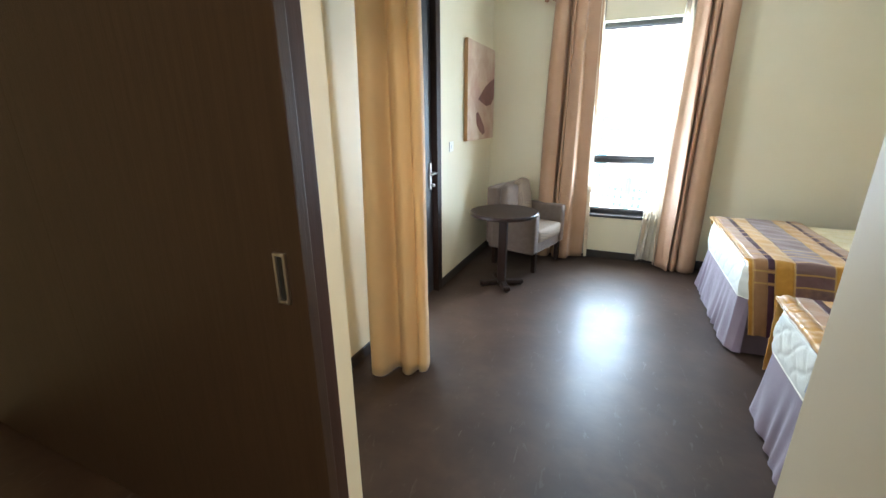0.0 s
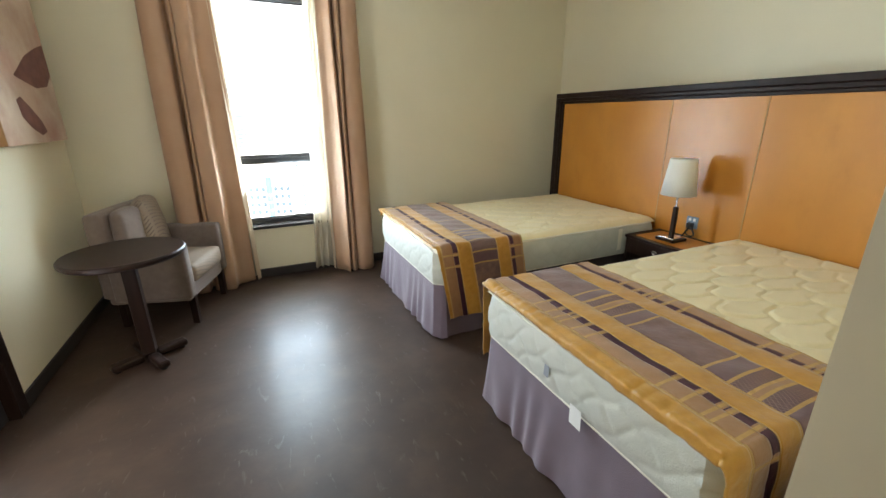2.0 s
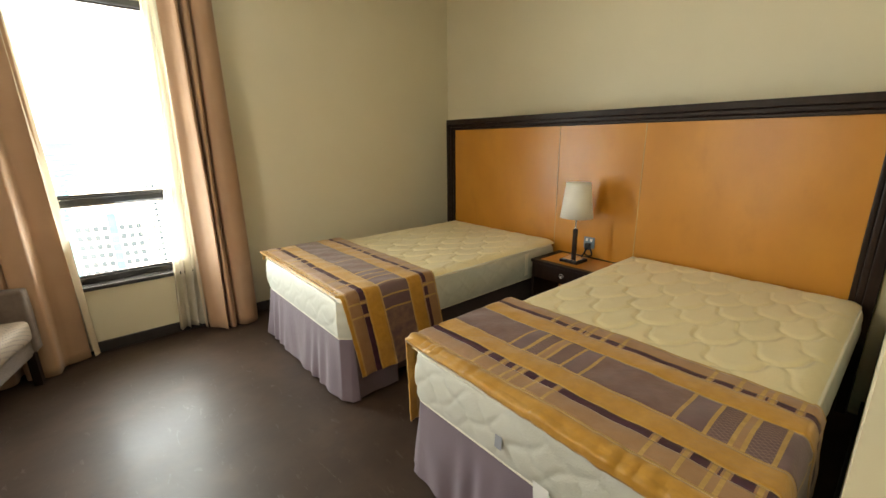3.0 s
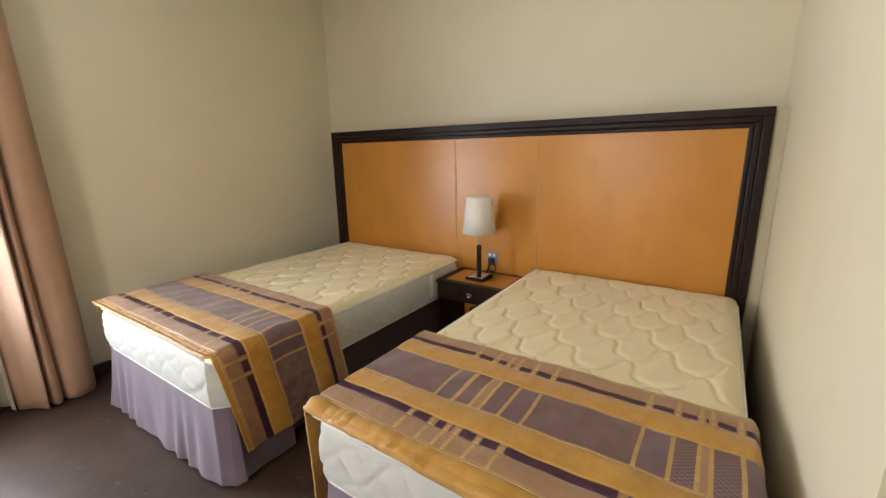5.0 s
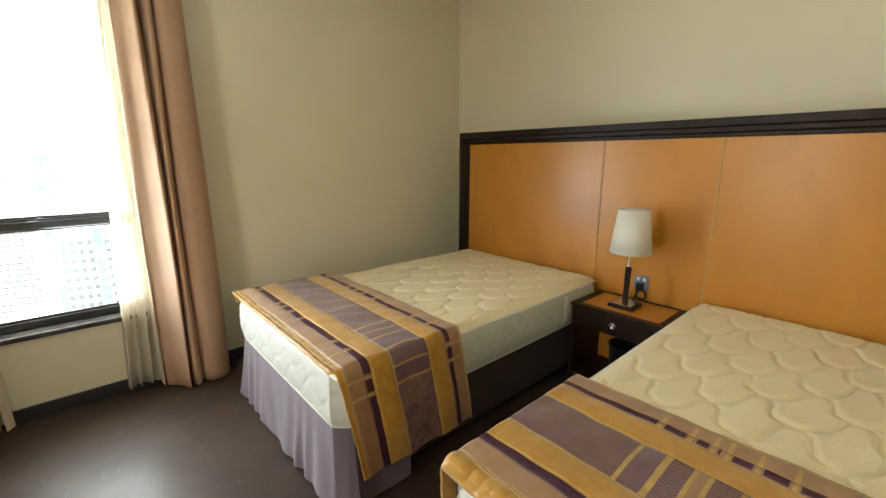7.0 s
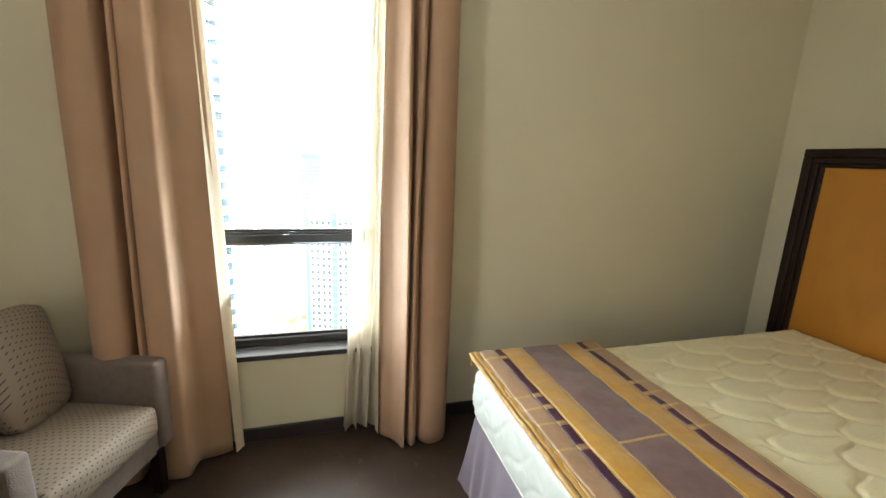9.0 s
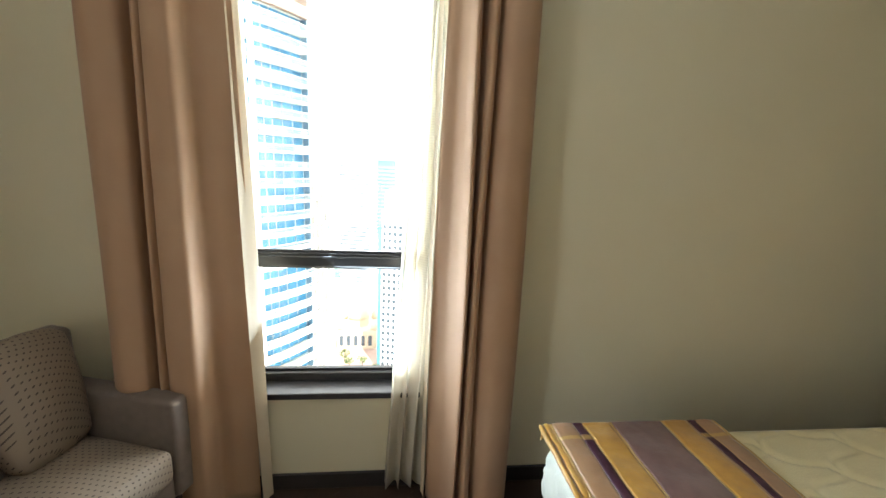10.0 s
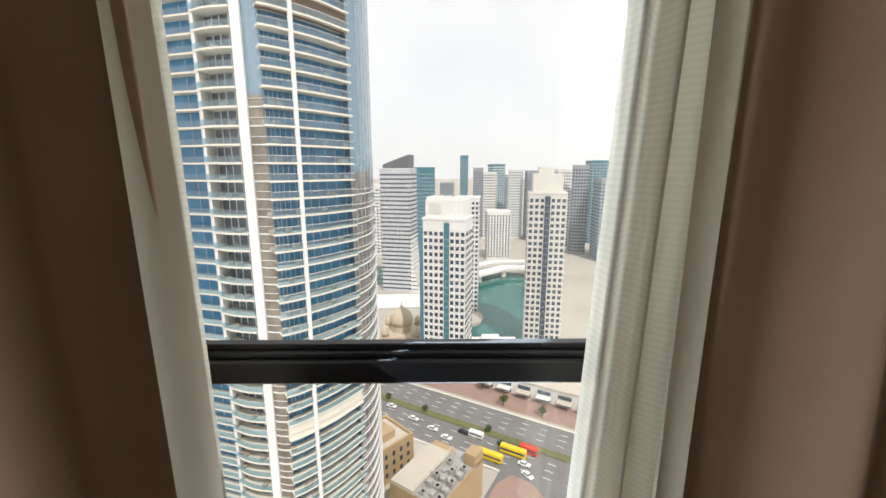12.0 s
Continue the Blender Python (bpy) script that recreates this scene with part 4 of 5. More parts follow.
def floors(name, bm, material, parent, z=0.0, label="", every=None):
    """One mesh shared by a part on every storey."""
    me = mesh_of(name, bm, material)
    for f in FL:
        if every and not every(f):
            continue
        o = new(name, me)
        o.parent = parent
        o.matrix_basis = pose(0, 0, f * FH + FZ + z)
        if label:
            o["label"] = label


big = thing("apartment_tower", (0, 0, 0), "tall curved blue glass apartment tower with pale balconies", "tower")
main = curve_pts([(-26.2, 72.2), (-24.4, 73.5), (-22.2, 75.7), (-19.2, 79.2), (-15.4, 85)], 6)
endc = curve_pts([(-15.4, 85), (-14.0, 89), (-13.4, 95), (-14.2, 104), (-17, 114)], 5)
bron = curve_pts([(-28.9, 73.4), (-27.6, 73.0), (-26.2, 73.0)], 3)
sec = curve_pts([(-37.2, 76.2), (-33.8, 74.6), (-30.3, 74.0)], 4)
thi = curve_pts([(-54, 84), (-46, 79.5), (-37.6, 76.8)], 4)
z0, z1 = GZ, TOPF * FH
part("glass_wall", wall_strip(offset(main, -1.6), z0, z1), BLUEGLASS, big, "blue glazing behind the balconies")
# Curved end changes colour at z = 1: silver blue above, bronze below.
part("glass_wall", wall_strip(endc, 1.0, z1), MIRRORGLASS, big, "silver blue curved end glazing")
part("glass_wall", wall_strip(endc, z0, 1.0), ENDGLASS, big, "bronze curved end glazing")
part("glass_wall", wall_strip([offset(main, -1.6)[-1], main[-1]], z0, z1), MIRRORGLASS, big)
part("glass_wall", wall_strip(bron, z0, 13.0), BROWNGLASS, big, "bronze reflecting glass strip")
part("glass_wall", wall_strip(bron, 13.0, z1), MIRRORGLASS, big, "pale blue glass strip")
part("glass_wall", wall_strip(offset(sec, -1.4), z0, z1), BEIGEF, big)
part("glass_wall", wall_strip(offset(thi, -1.2), z0, z1), BLUEGLASS, big, "blue glazing behind the balconies")
part("pier", band([Vector((-30.4, 76)), Vector((-28.9, 76))], [Vector((-30.4, 72.9)), Vector((-28.9, 72.9))], z0, z1), FACADE, big, "smooth white pier")
part("pier", poly([(-37.8, 75.2), (-37.1, 74.9), (-37.1, 78), (-37.8, 78)], z0, z1), FACADE, big)
cp = main[12]
part("column", lathe([(0.42, z0), (0.42, z1)], 12), FACADE, big, "round white column", at=pose(cp.x + 0.35, cp.y - 0.85, 0))
part("core", poly([(-52, 88), (-30, 80), (-25, 78), (-20, 86), (-19, 112), (-56, 112)], z0, z1), BEIGEF, big)


def mullions(pts, d, step, w):
    """Upright bars along a glazed storey."""
    b = bmesh.new()
    q = offset(pts, d)
    for i in range(0, len(q), step):
        box(q[i].x - w, q[i].y - w, 0.3, q[i].x + w, q[i].y + w, FH, bm=b)
    return b


left, right = main[:13], main[12:]
solid = -16
for seg, deep in ((left, 1.05), (right, 1.05)):
    a, o = offset(seg, -1.6), offset(seg, deep)
    floors("balcony_slab", band(a, o, -0.22, 0.10), SLABM, big)
    floors("balustrade", band(offset(seg, deep - 0.1), offset(seg, deep - 0.05), 0.12, 1.15), RAILGLASS, big, every=lambda f: f != solid)
    floors("handrail", band(offset(seg, deep - 0.12), offset(seg, deep - 0.02), 1.15, 1.22), SLABM, big)
    floors("mullion", mullions(seg, -1.55, 2, 0.06), SILVERM, big)
part("plant_screen", band(offset(main, -0.2), offset(main, 0.3), 25.4, 28.6), mat("brown_louvre", (0.17, 0.12, 0.09), 0.6, second=(0.21, 0.15, 0.115), scale=2), big, "brown louvred plant storey")
part("solid_band", band(offset(main, 0.2), offset(main, 0.72), solid * FH + FZ, solid * FH + FZ + FH * 1.1), SLABM, big, "pale solid parapet band")
floors("balcony_slab", band(offset(sec, -1.5), offset(sec, 1.3), -0.2, 0.12), SLABM, big)
floors("balustrade", band(offset(sec, 1.15), offset(sec, 1.2), 0.12, 1.1), RAILGLASS, big)
floors("window", band(offset(sec[:7], -1.42), offset(sec[:7], -1.3), 0.2, 2.6), DARKGLASS, big)
floors("mullion", mullions(sec[:7], -1.28, 2, 0.06), FACADE, big)
floors("balcony_slab", band(offset(thi, -1.2), offset(thi, 0.9), -0.2, 0.1), SLABM, big)
floors("balustrade", band(offset(thi, 0.78), offset(thi, 0.82), 0.1, 1.1), RAILGLASS, big)
floors("mullion", mullions(thi, -1.15, 2, 0.06), SILVERM, big)
floors("floor_band", band(offset(endc, -0.05), offset(endc, 0.3), -0.1, 0.02), FACADE, big, every=lambda f: f < 0)
floors("floor_band", band(offset(endc, 0.2), offset(endc, 0.28), 0.9, 0.97), FACADE, big, every=lambda f: f < 0)
floors("floor_band", band(offset(bron, -0.05), offset(bron, 0.22), -0.14, 0.06), FACADE, big, every=lambda f: f < 5)
floors("floor_band", band(offset(bron, -0.05), offset(bron, 0.15), 1.2, 1.28), FACADE, big, every=lambda f: f < 5)
floors("mullion", mullions(endc[:14], 0.04, 2, 0.04), SILVERM, big)
# balcony clutter
rb = random.Random(4)
chairm = mesh_of("balcony_furniture", box(-0.5, -0.3, 0, 0.5, 0.3, 0.7, 0.05, 1), mat("mixed_outdoor_fabric", (0.45, 0.40, 0.33), 0.8, second=(0.25, 0.2, 0.16), scale=0.8))
for f in FL:
    for _ in range(4):
        p = rb.choice(offset(main, 0.0) + offset(sec, 0.3))
        o = new("balcony_furniture", chairm)
        o.parent = big
        o.matrix_basis = pose(p.x, p.y, f * FH + FZ + 0.12, 0, 0, rb.uniform(0, 90))


def tower(name, label, x, y, rz, w, d, top, fh, wall, glass, cols, side_cols, wwin=0.62, hwin=0.55, base=GZ, strips=(), parts=True):
    """A tower block: body, windows on its front and both sides, roof kerb."""
    t = thing(name, pose(x, y, base, 0, 0, rz), label, "tower")
    h = top - base
    part("wall", box(-w / 2, -d / 2, 0, w / 2, d / 2, h), wall, t)
    part("roof", box(-w / 2 - 0.3, -d / 2 - 0.3, h, w / 2 + 0.3, d / 2 + 0.3, h + 1.2), wall, t)
    n = int(h / fh) - 1
    rest = bmesh.new()
    cw = w / cols
    front = mesh_of("window", box(-cw * wwin / 2, -0.12, 0, cw * wwin / 2, 0.1, fh * hwin), glass)
    sides = d / side_cols
    count = 0
    for k in range(n):
        z = (n - k) * fh - fh * 0.2
        for c in range(cols):
            if c in strips:
                continue
            cx = -w / 2 + (c + 0.5) * cw
            if parts and count < 250:
                o = new("window", front)
                o.parent = t
                o.matrix_basis = pose(cx, -d / 2, z)
                count += 1
            else:
                box(cx - cw * wwin / 2, -d / 2 - 0.12, z, cx + cw * wwin / 2, -d / 2 + 0.1, z + fh * hwin, bm=rest) if parts else quad(rest, cx - cw * wwin / 2, cx + cw * wwin / 2, -d / 2 - 0.1, z, z + fh * hwin, 0)
        for c in range(side_cols):
            cy = -d / 2 + (c + 0.5) * sides
            for sx in (-1, 1):
                quad(rest, cy - sides * wwin / 2, cy + sides * wwin / 2, sx * (w / 2 + 0.1), z, z + fh * hwin, 1)
    for c in strips:
        cx = -w / 2 + (c + 0.5) * cw
        part("glass_strip", box(cx - cw / 2, -d / 2 - 0.35, 0, cx + cw / 2, -d / 2 + 0.1, h - 1), TEALGLASS if wall is FACADE else DARKGLASS, t)
        s = bmesh.new()
        for k in range(n):
            box(cx - cw / 2, -d / 2 - 0.45, k * fh + 1, cx + cw / 2, -d / 2 - 0.36, k * fh + 1.25, bm=s)
        part("strip_bars", s, GREYF, t)
    o = part("windows_rest", rest, glass, t)
    o["kind"] = "stuff"
    return t


def quad(b, a0, a1, at, z0, z1, axis):
    p = [(a0, z0), (a1, z0), (a1, z1), (a0, z1)]
    b.faces.new([b.verts.new((q, at, z) if axis == 0 else (at, q, z)) for q, z in p])


# white tower by the road
tb_ = tower("white_tower", "white residential tower with square windows and glass strip", 6.5, 206, -16, 21, 18, -22.5, 3.4, FACADE, DARKGLASS, 8, 6, strips=(4,))
part("penthouse", box(-9.5, -8, 82.7, 9.0, 8, 91), FACADE, tb_)
part("penthouse_panel", box(-7.5, -8.3, 84.5, -1.5, -8.0, 89.5), BEIGEF, tb_)
for k in range(5):
    part("roof_rail", box(-9 + 4 * k, -8, 91, -8.6 + 4 * k, 8, 92.5), FACADE, tb_)
part("corner_glass", box(-12.6, -8.5, 0, -10.55, 5, 78), TEALGLASS, tb_, "teal glazed corner bay")
# beige tower beside the marina
te = tower("beige_tower", "tall beige residential tower with stacked windows", 62.3, 236, -10, 20, 20, -12, 3.4, BEIGEF, DARKGLASS, 7, 6, strips=(3,))
part("crown", box(-8, -8, 93.2, 8, 8, 103), BEIGEF, te)
part("crown_block", box(-5, -6, 103, 3, 6, 106.5), BEIGEF, te)
for sx in (-10.6, 10.0):
    for k in range(26):
        o = part("balcony", box(sx, -9, 4 + k * 3.4, sx + 0.6, -3, 5.1 + k * 3.4), FACADE, te)
# grey tower with slanted crown and a flared foot
ta = tower("grey_tower", "grey tower with slanted crown and spreading foot", -32.5, 360, -12, 26, 22, 0.5, 3.6, PALEGREYF, DARKGLASS, 9, 7, wwin=0.9, hwin=0.38)
b = bmesh.new()
vs = [b.verts.new(q) for q in ((-11, -9, 106), (11, -9, 106), (11, 9, 106), (-11, 9, 106), (-11, -9, 109), (11, -9, 117), (11, 9, 117), (-11, 9, 109))]
for f in ((0, 1, 2, 3), (4, 5, 6, 7), (0, 1, 5, 4), (1, 2, 6, 5), (2, 3, 7, 6), (3, 0, 4, 7)):
    b.faces.new([vs[i] for i in f])
part("crown", b, mat("dark_crown_cladding", (0.14, 0.14, 0.15), 0.5), ta, "dark slanted crown")
b = bmesh.new()
for k in range(14):
    e = 7.5 * (1 - k / 14) ** 2
    box(12.8, -11.2, k * 3.6, 13 + e, 11, k * 3.6 + 2.4, bm=b)
part("flared_foot", b, FACADE, ta, "white stepped flared storeys")
tower("teal_tower", "blue green glass tower behind", -13, 460, 0, 21, 20, 2, 4, TEALGLASS, GREYF, 4, 4, 0.86, 0.25, parts=False)
tower("white_block", "white slab block with balconies", 24, 300, -8, 14, 16, -19, 3.4, FACADE, DARKGLASS, 5, 5, parts=False)
tower("white_block", "white ribbed apartment block at the marina", 72, 490, 0, 27, 22, -48, 3.4, FACADE, DARKGLASS, 8, 6, 0.5, 0.7, parts=False)
rs = random.Random(9)
for x, y, w, top, wm, gm in ((44, 700, 13, 22, TEALGLASS, GREYF), (62, 640, 15, 2, GREYF, DARKGLASS), (80, 640, 20, -4, FACADE, DARKGLASS), (98, 700, 22, 8, TEALGLASS, FACADE),
                             (120, 640, 20, 0, FACADE, TEALGLASS), (140, 620, 18, -2, GREYF, DARKGLASS), (165, 560, 24, 0, FACADE, DARKGLASS), (178, 520, 20, 5, GREYF, DARKGLASS),
                             (112, 420, 16, -38, BEIGEF, DARKGLASS), (-52, 540, 22, -30, GREYF, DARKGLASS), (-75, 520, 25, -18, FACADE, DARKGLASS), (200, 480, 30, -10, GREYF, TEALGLASS),
                             (-110, 560, 30, -8, FACADE, DARKGLASS), (230, 600, 28, 12, TEALGLASS, GREYF), (260, 520, 26, -20, FACADE, DARKGLASS), (20, 900, 26, -28, GREYF, DARKGLASS), (150, 900, 30, -12, GREYF, DARKGLASS)):
    tower("distant_tower", "hazy distant high-rise on the skyline", x, y, rs.uniform(-20, 20), w, w, top, 4, wm, gm, 6, 5, 0.6, 0.5, parts=False)

# marina water, promenade, bridge
structure("water", flat([(14, 236), (70, 236), (88, 300), (92, 400), (60, 424), (26, 420), (20, 330)], GZ + 0.3), WATER, "turquoise marina water", "water")
structure("water", flat([(-80, 370), (-45, 372), (-40, 440), (-90, 450)], GZ + 0.3), WATER, "turquoise marina water beyond the grey tower", "water")
pen = [(20 + 13 * math.cos(a), 283 + 17 * math.sin(a)) for a in [i * math.pi / 12 - 1.6 for i in range(13)]]
structure("promenade", poly([(8, 262)] + pen + [(8, 302)], GZ, GZ + 2.2), SAND, "curved sandstone promenade at the water", "promenade")
br = thing("road_bridge", (0, 0, 0), "white road bridge over the marina", "bridge")
part("deck", poly([(14, 350), (70, 398), (120, 402), (120, 412), (66, 410), (10, 362)], GZ + 7, GZ + 9.5), FACADE, br)
part("deck", poly([(10, 375), (60, 420), (110, 424), (110, 434), (58, 432), (6, 387)], GZ + 8, GZ + 10), FACADE, br)
for x, y in ((40, 380), (66, 400), (95, 405)):
    part("bridge_pier", box(x - 2, y - 2, GZ, x + 2, y + 2, GZ + 7), SLABM, br)
structure("pavement", flat([(-60, 305), (8, 310), (10, 345), (-64, 340)], GZ + 0.25), PAINT, "bright white paved forecourt", "pavement")

# main road: two carriageways with a grassy median
RA, RB = Vector((-48, 193)), Vector((75, 122))
rd = (RB - RA).normalized()
rn = Vector((-rd.y, rd.x))


def along(s, o, z=GZ):
    p = RA + rd * s + rn * o
    return (p.x, p.y, z)


def strip(s0, s1, o0, o1, z):
    return flat([along(s, o)[:2] for s, o in ((s0, o0), (s1, o0), (s1, o1), (s0, o1))], z)


RL = 175
structure("pavement", strip(-70, RL, 20, 46, GZ + 0.10), PAVE, "reddish paved forecourt along the road", "pavement")
structure("road", strip(-80, RL, -17, 17, GZ + 0.2), ASPHALT, "wide grey asphalt road with lane markings", "road")
structure("road", flat([along(s, o)[:2] for s, o in ((92, -17), (118, -17), (112, -60), (92, -60))], GZ + 0.21), ASPHALT, "grey side road and car park entrance", "road")
structure("pavement", flat([(13, 112), (21, 126), (27, 130), (33, 126), (38, 114), (34, 96), (8, 96)], GZ + 0.26), PAVE, "reddish paved square below", "pavement")
md = structure("median", strip(-80, RL, -1.4, 2.2, GZ + 0.45), LAWN, "dry grass median strip", "median")
structure("kerb", strip(-80, RL, 17, 18, GZ + 0.35), SLABM, "pale concrete kerb", "kerb")
structure("kerb", strip(-80, 92, -18, -17, GZ + 0.35), SLABM, "pale concrete kerb", "kerb")
dash = mesh_of("lane_mark", strip(0, 3, -0.14, 0.14, 0.0), PAINT)
lm = thing("lane_marking", (0, 0, 0), "white dashed lane markings", "road marking", kind="structure")
for o in (-13, -9.2, -5.4, 6, 9.8, 13.4):
    for k in range(20):
        q = new("lane_mark", dash)
        q.parent = lm
        p = rd * (10 + k * 8) + rn * o
        q.matrix_basis = pose(p.x, p.y, GZ + 0.24)


def car_colour(name, c):
    return mat(name, c, 0.25, second=tuple(min(1, v * 1.1) for v in c), scale=2, coat=0.6)


CARW, CARD, CARY, CARR = car_colour("white_car_paint", (0.75, 0.75, 0.74)), car_colour("dark_car_paint", (0.03, 0.03, 0.035)), car_colour("yellow_bus_paint", (0.75, 0.52, 0.02)), car_colour("red_truck_paint", (0.6, 0.05, 0.03))


def vehicle(name, label, cat, paint, L, W, Hh, van):
    t = thing(name, (0, 0, 0), label, cat)
    part("body", box(-L / 2, -W / 2, 0.3, L / 2, W / 2, Hh * (0.85 if van else 0.58), 0.15), paint, t)
    if van:
        part("windows", box(-L / 2 + 0.3, -W / 2 - 0.02, Hh * 0.5, L / 2 - 0.2, W / 2 + 0.02, Hh * 0.75), DARKGLASS, t)
        part("roof", box(-L / 2 + 0.1, -W / 2 + 0.08, Hh * 0.85, L / 2 - 0.2, W / 2 - 0.08, Hh, 0.08), paint, t)
    else:
        part("cabin", box(-L * 0.3, -W / 2 + 0.12, Hh * 0.58, L * 0.2, W / 2 - 0.12, Hh * 0.96, 0.2), DARKGLASS, t)
        part("roof", box(-L * 0.24, -W / 2 + 0.2, Hh * 0.96, L * 0.14, W / 2 - 0.2, Hh, 0.02), paint, t)
    for wx in (-L * 0.31, L * 0.31):
        for wy in (-W / 2, W / 2 - 0.2):
            part("wheel", lathe([(0.32, 0), (0.32, 0.2)], 12), BLACK, t, at=pose(wx, wy + 0.2, 0.32, 90, 0, 0))
    return t


def place(t, s, o, first, turn=0):
    m = pose(*along(s, o, GZ + 0.2), 0, 0, math.degrees(math.atan2(rd.y, rd.x)) + turn)
    if first:
        t.matrix_basis = m
        return t
    return copy_thing(t, m)


cw_ = vehicle("car", "white saloon car on the road", "car", CARW, 4.7, 1.85, 1.5, False)
cd_ = vehicle("car", "dark saloon car on the road", "car", CARD, 4.7, 1.85, 1.5, False)
vn = vehicle("van", "white van on the road", "van", CARW, 6.2, 2.1, 2.5, True)
bs = vehicle("bus", "yellow bus beside the square", "bus", CARY, 10, 2.5, 3.1, True)
tk = vehicle("truck", "red lorry on the road", "truck", CARR, 7, 2.5, 3.0, True)
for i, (t, s, o, a) in enumerate(((cw_, 34.8, -3.7, 0), (cw_, 48.5, -6.8, 0), (cw_, 59.2, -8.8, 0), (cw_, 66.9, -11.1, 0), (cw_, 98.7, -10.4, 0), (cw_, 101.5, -15.2, -25), (cw_, 22, -7, 0), (cd_, 71.3, -4.6, 0), (cd_, 88, -3.6, 0),
                                  (cw_, 15, 8, 0), (cw_, 120, 11, 0), (vn, 76.8, -4.3, 0), (bs, 93.2, -6.9, 0), (bs, 86.5, -13.5, 0), (tk, 98, -3.4, 0))):
    place(t, s, o, t.location.length < 1e-6, a)

# shops across the road
sh = thing("shop_row", pose(*along(86, 40, GZ), 0, 0, math.degrees(math.atan2(rd.y, rd.x))), "low white shop row with canvas awnings", "building")
part("wall", box(-26, -6, 0, 32, 12, 7), FACADE, sh)
part("roof", box(-26.5, -6.5, 7, 32.5, 12.5, 8), ROOF, sh)
for k in range(6):
    part("window", box(-24 + k * 9.4, -6.2, 0.5, -18 + k * 9.4, -5.9, 5.5), DARKGLASS, sh)
    part("awning", poly([(-24 + k * 9.4, -10), (-17.5 + k * 9.4, -10), (-17.5 + k * 9.4, -6.2), (-24 + k * 9.4, -6.2)], 3.2, 3.6), PAINT if k % 2 else ROOF, sh)
sh2 = thing("shop_row", pose(30, 222, GZ), "low white terrace building at the water", "building")
part("wall", box(-14, -6, 0, 16, 8, 9), FACADE, sh2)
part("roof_box", box(-4, -3, 9, 6, 5, 12), FACADE, sh2)

# mosque with a dome
SANDST = mat("sandstone", (0.50, 0.42, 0.32), 0.8, second=(0.56, 0.47, 0.36), scale=0.5)
mq = thing("mosque", pose(-20.5, 236, GZ), "sandstone mosque with a ribbed dome", "mosque")
part("hall", box(-11, -11, 0, 11, 11, 11), SANDST, mq)
part("drum", lathe([(6, 11), (6, 15)], 24), SANDST, mq)
part("dome", lathe([(6.3, 15), (6.8, 17.5), (6.2, 20.5), (4.2, 23.2), (1.5, 25), (0.3, 26.5), (0.1, 29)], 24), SANDST, mq, "sandstone ribbed dome", True)
for cx in (-9, 9):
    for cy in (-9, 9):
        part("corner_dome", lathe([(2.2, 11), (2.2, 13), (2.1, 14.5), (1.0, 16), (0.1, 17.5)], 16), SANDST, mq, smooth=True, at=pose(cx, cy, 0))
for k in range(5):
    part("arch_window", box(-9.5 + 4 * k, -11.2, 2, -7.5 + 4 * k, -10.9, 8), DARKGLASS, mq)

# low buildings at the foot of our tower
lb = thing("ochre_building", pose(-7.6, 134.8, GZ, 0, 0, 45), "low ochre building with parapet roof", "building")
part("wall", box(-28, 0, 0, 0, 16, 12.4), OCHRE, lb)
part("roof", box(-27.2, 0.8, 12.4, -0.8, 15.2, 12.6), ROOF, lb)
for q in ((-28, 0, 0, 0.8), (-28, 15.2, 0, 16), (-28, 0.8, -27.2, 15.2), (-0.8, 0.8, 0, 15.2)):
    part("parapet", box(q[0], q[1], 12.4, q[2], q[3], 13.6), OCHRE, lb)
part("roof_room", box(-13, 4, 12.6, -5, 15, 15.5, 0.1), OCHRE, lb)
for k in range(8):
    for z in (2.5, 6, 9.5):
        part("window", box(-25.5 + k * 3.2, -0.08, z, -24.4 + k * 3.2, 0.1, z + 1.7), DARKGLASS, lb)
hl = thing("plant_building", pose(-13.3, 112, GZ, 0, 0, 55.4), "low building with pale roof and cooling machines", "building")
part("wall", box(0, -18.6, 0, 24, 0, 13), OCHRE, hl)
part("roof", box(0.2, -8.6, 13, 20.3, -0.1, 14), ROOF, hl, "smooth pale roof")
part("machine_deck", box(0.2, -18.4, 13, 23.8, -8.7, 13.2), MACHINE, hl)
part("parapet", box(0, -18.6, 13, 23.8, -18.2, 14.1), OCHRE, hl)
part("stair_block", box(19, -18.6, 13, 24, -14.6, 17.4), OCHRE, hl)
rm = random.Random(6)
for k in range(15):
    mx_, my_ = 1.2 + (k % 5) * 3.5 + rm.uniform(-0.5, 0.5), -17.4 + (k // 5) * 2.9 + rm.uniform(-0.3, 0.3)
    hh = rm.choice((0.9, 1.4, 2.0))
    u = part("cooling_unit", box(mx_, my_, 13.2, mx_ + rm.uniform(1.4, 2.4), my_ + rm.uniform(1.3, 1.9), 13.2 + hh, 0.08, 1), MACHINE, hl)
    if k % 2 == 0:
        part("fan", lathe([(0.45, 0), (0.5, 0.2), (0.38, 0.2), (0.34, 0.05)], 14), BLACK, u, at=pose(mx_ + 0.7, my_ + 0.65, 13.2 + hh))
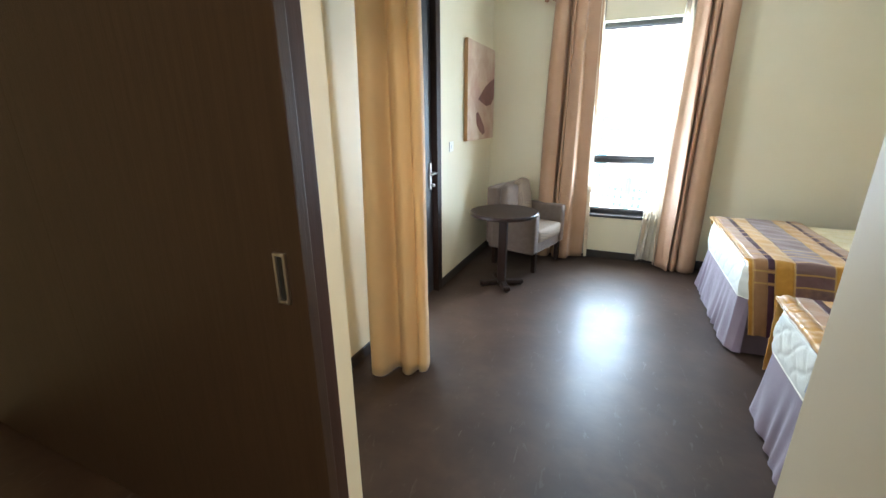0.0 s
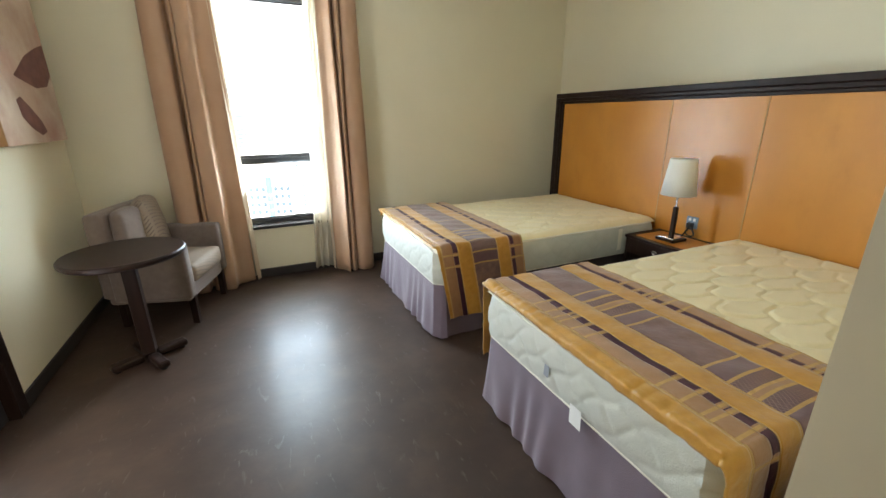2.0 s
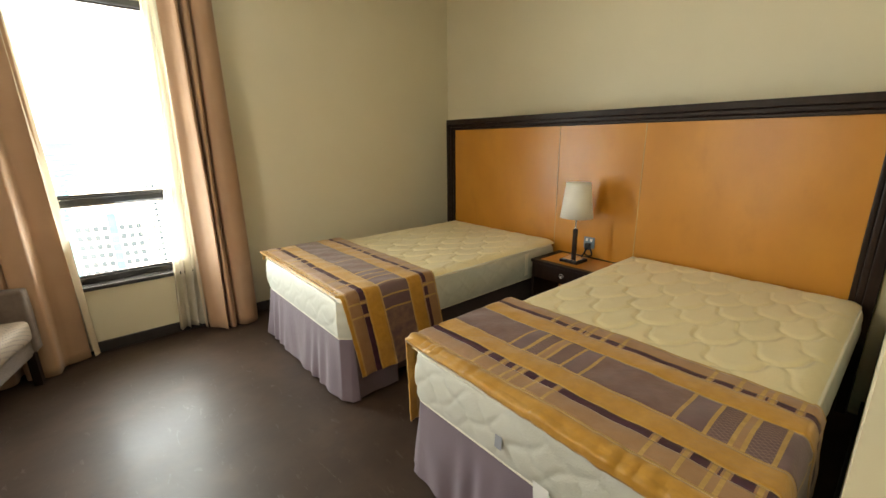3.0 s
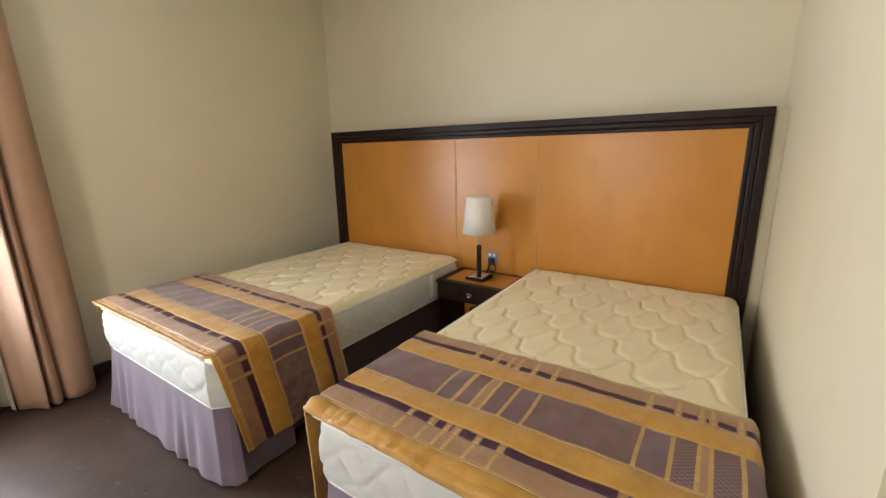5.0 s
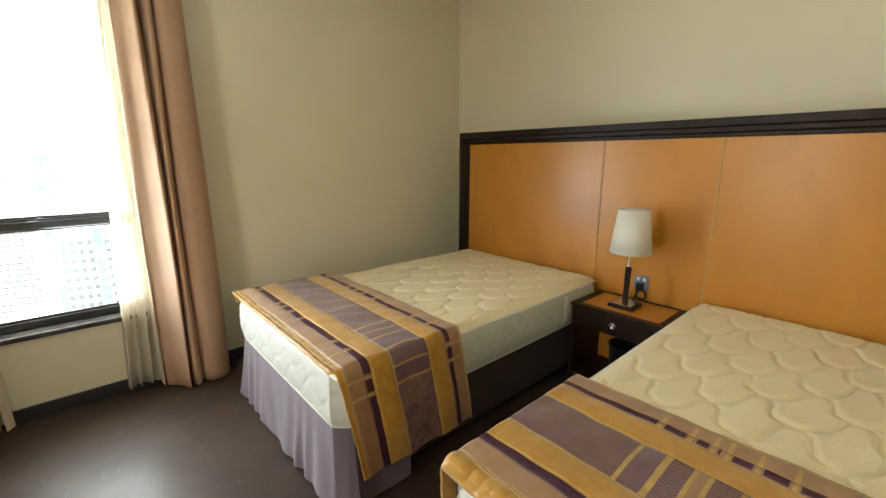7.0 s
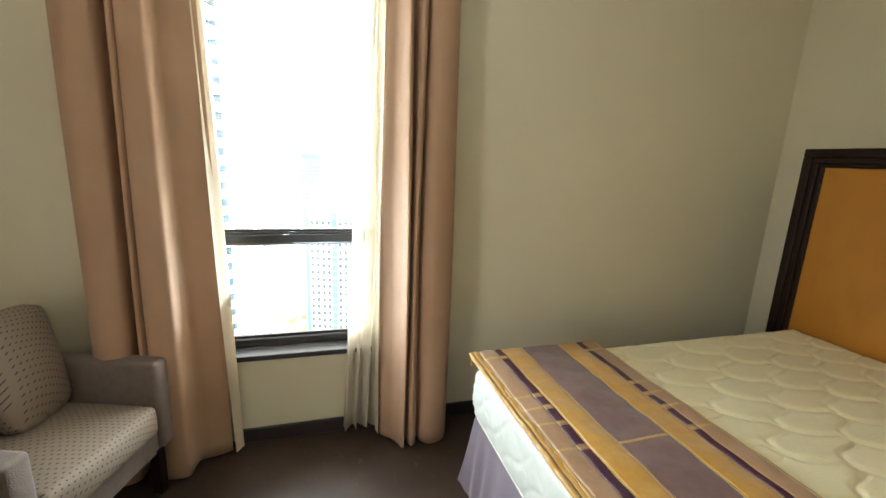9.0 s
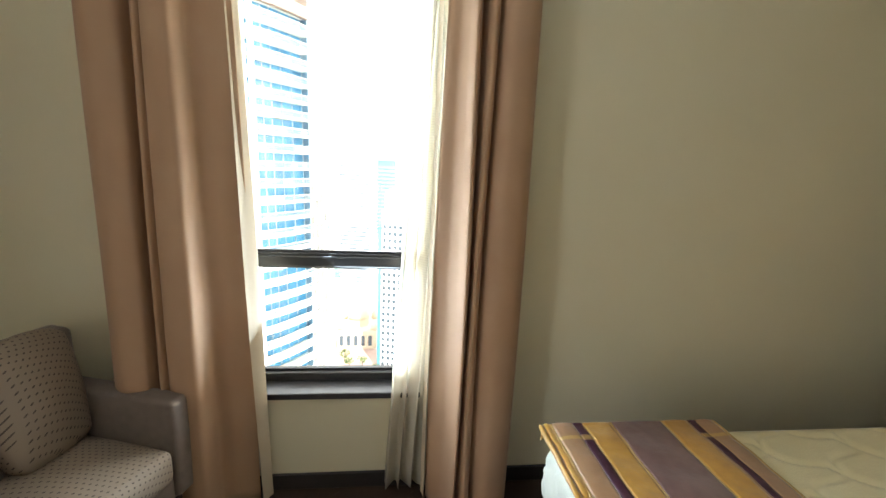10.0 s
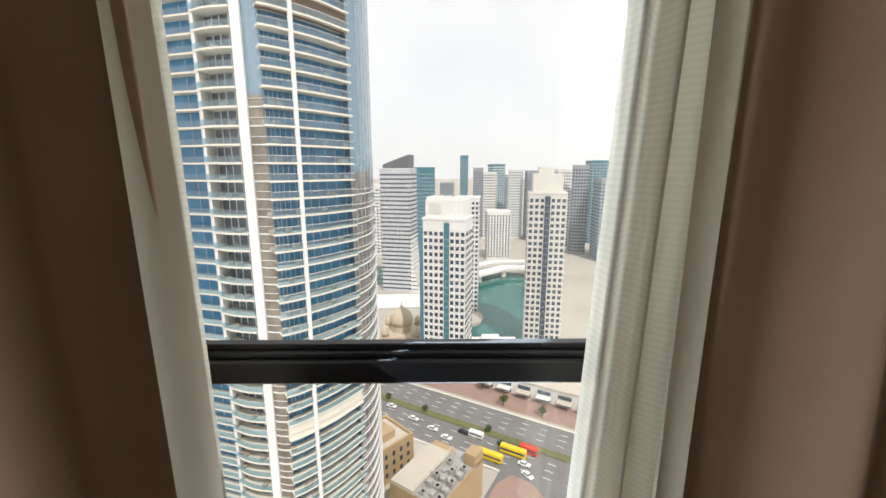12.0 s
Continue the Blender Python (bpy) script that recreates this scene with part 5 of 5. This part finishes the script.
for k in range(4):
    part("pipe", tube([(1, -9.0 - k * 0.3, 13.5), (12, -9.0 - k * 0.3, 13.5), (22, -9.2 - k * 0.3, 13.5)], 0.09, 6), MACHINE, hl)
part("pipe", tube([(2, -14.3, 13.6), (10, -14.1, 13.6), (18, -14.4, 13.6)], 0.15, 6), SLABM, hl)
for k in range(9):
    part("roof_post", box(1 + k * 2.6, -8.72, 13, 1.12 + k * 2.6, -8.6, 15.4), SLABM, hl)
part("roof_beam", box(1, -8.72, 15.4, 22, -8.6, 15.52), SLABM, hl)


def tree(x, y, h, seed):
    r = random.Random(seed)
    t = thing("street_tree", pose(x, y, GZ + 0.2), "small green street tree beside the road", "tree", "street trees")
    b = lathe([(0.25, 0), (0.16, h * 0.5), (0.06, h * 0.8)], 7)
    part("trunk", b, BARK, t)
    for k in range(3):
        a = r.uniform(0, 6.3)
        part("limb", tube([(0, 0, h * 0.4), (math.cos(a) * h * 0.15, math.sin(a) * h * 0.15, h * 0.6), (math.cos(a) * h * 0.25, math.sin(a) * h * 0.25, h * 0.75)], 0.07, 5), BARK, t)
    c = bmesh.new()
    for k in range(160):
        d = Vector((r.gauss(0, 1), r.gauss(0, 1), r.gauss(0, 1))).normalized() * (h * 0.42 * r.random() ** 0.4)
        p = Vector((0, 0, h * 0.72)) + Vector((d.x, d.y, d.z * 0.7))
        s = r.uniform(0.25, 0.6)
        n1, n2 = Vector((r.gauss(0, 1), r.gauss(0, 1), r.gauss(0, 1))).normalized(), Vector((r.gauss(0, 1), r.gauss(0, 1), r.gauss(0, 1))).normalized()
        c.faces.new([c.verts.new(p + n1 * s), c.verts.new(p + n2 * s), c.verts.new(p - n1 * s), c.verts.new(p - n2 * s * 0.6)])
    part("crown", c, LEAF, t)


rt = random.Random(2)
for s, o, h in ((18, 21, 6), (24, 24, 7), (33, 22, 5.5), (38, 21, 5), (12, 25, 7), (78, 22, 5), (96, 22, 5), (64, 30, 6), (-8, 24, 7), (50, 0.4, 3), (30, 0.4, 3), (80, 0.4, 3)):
    p = along(s, o)
    tree(p[0], p[1], h, rt.randint(0, 999))
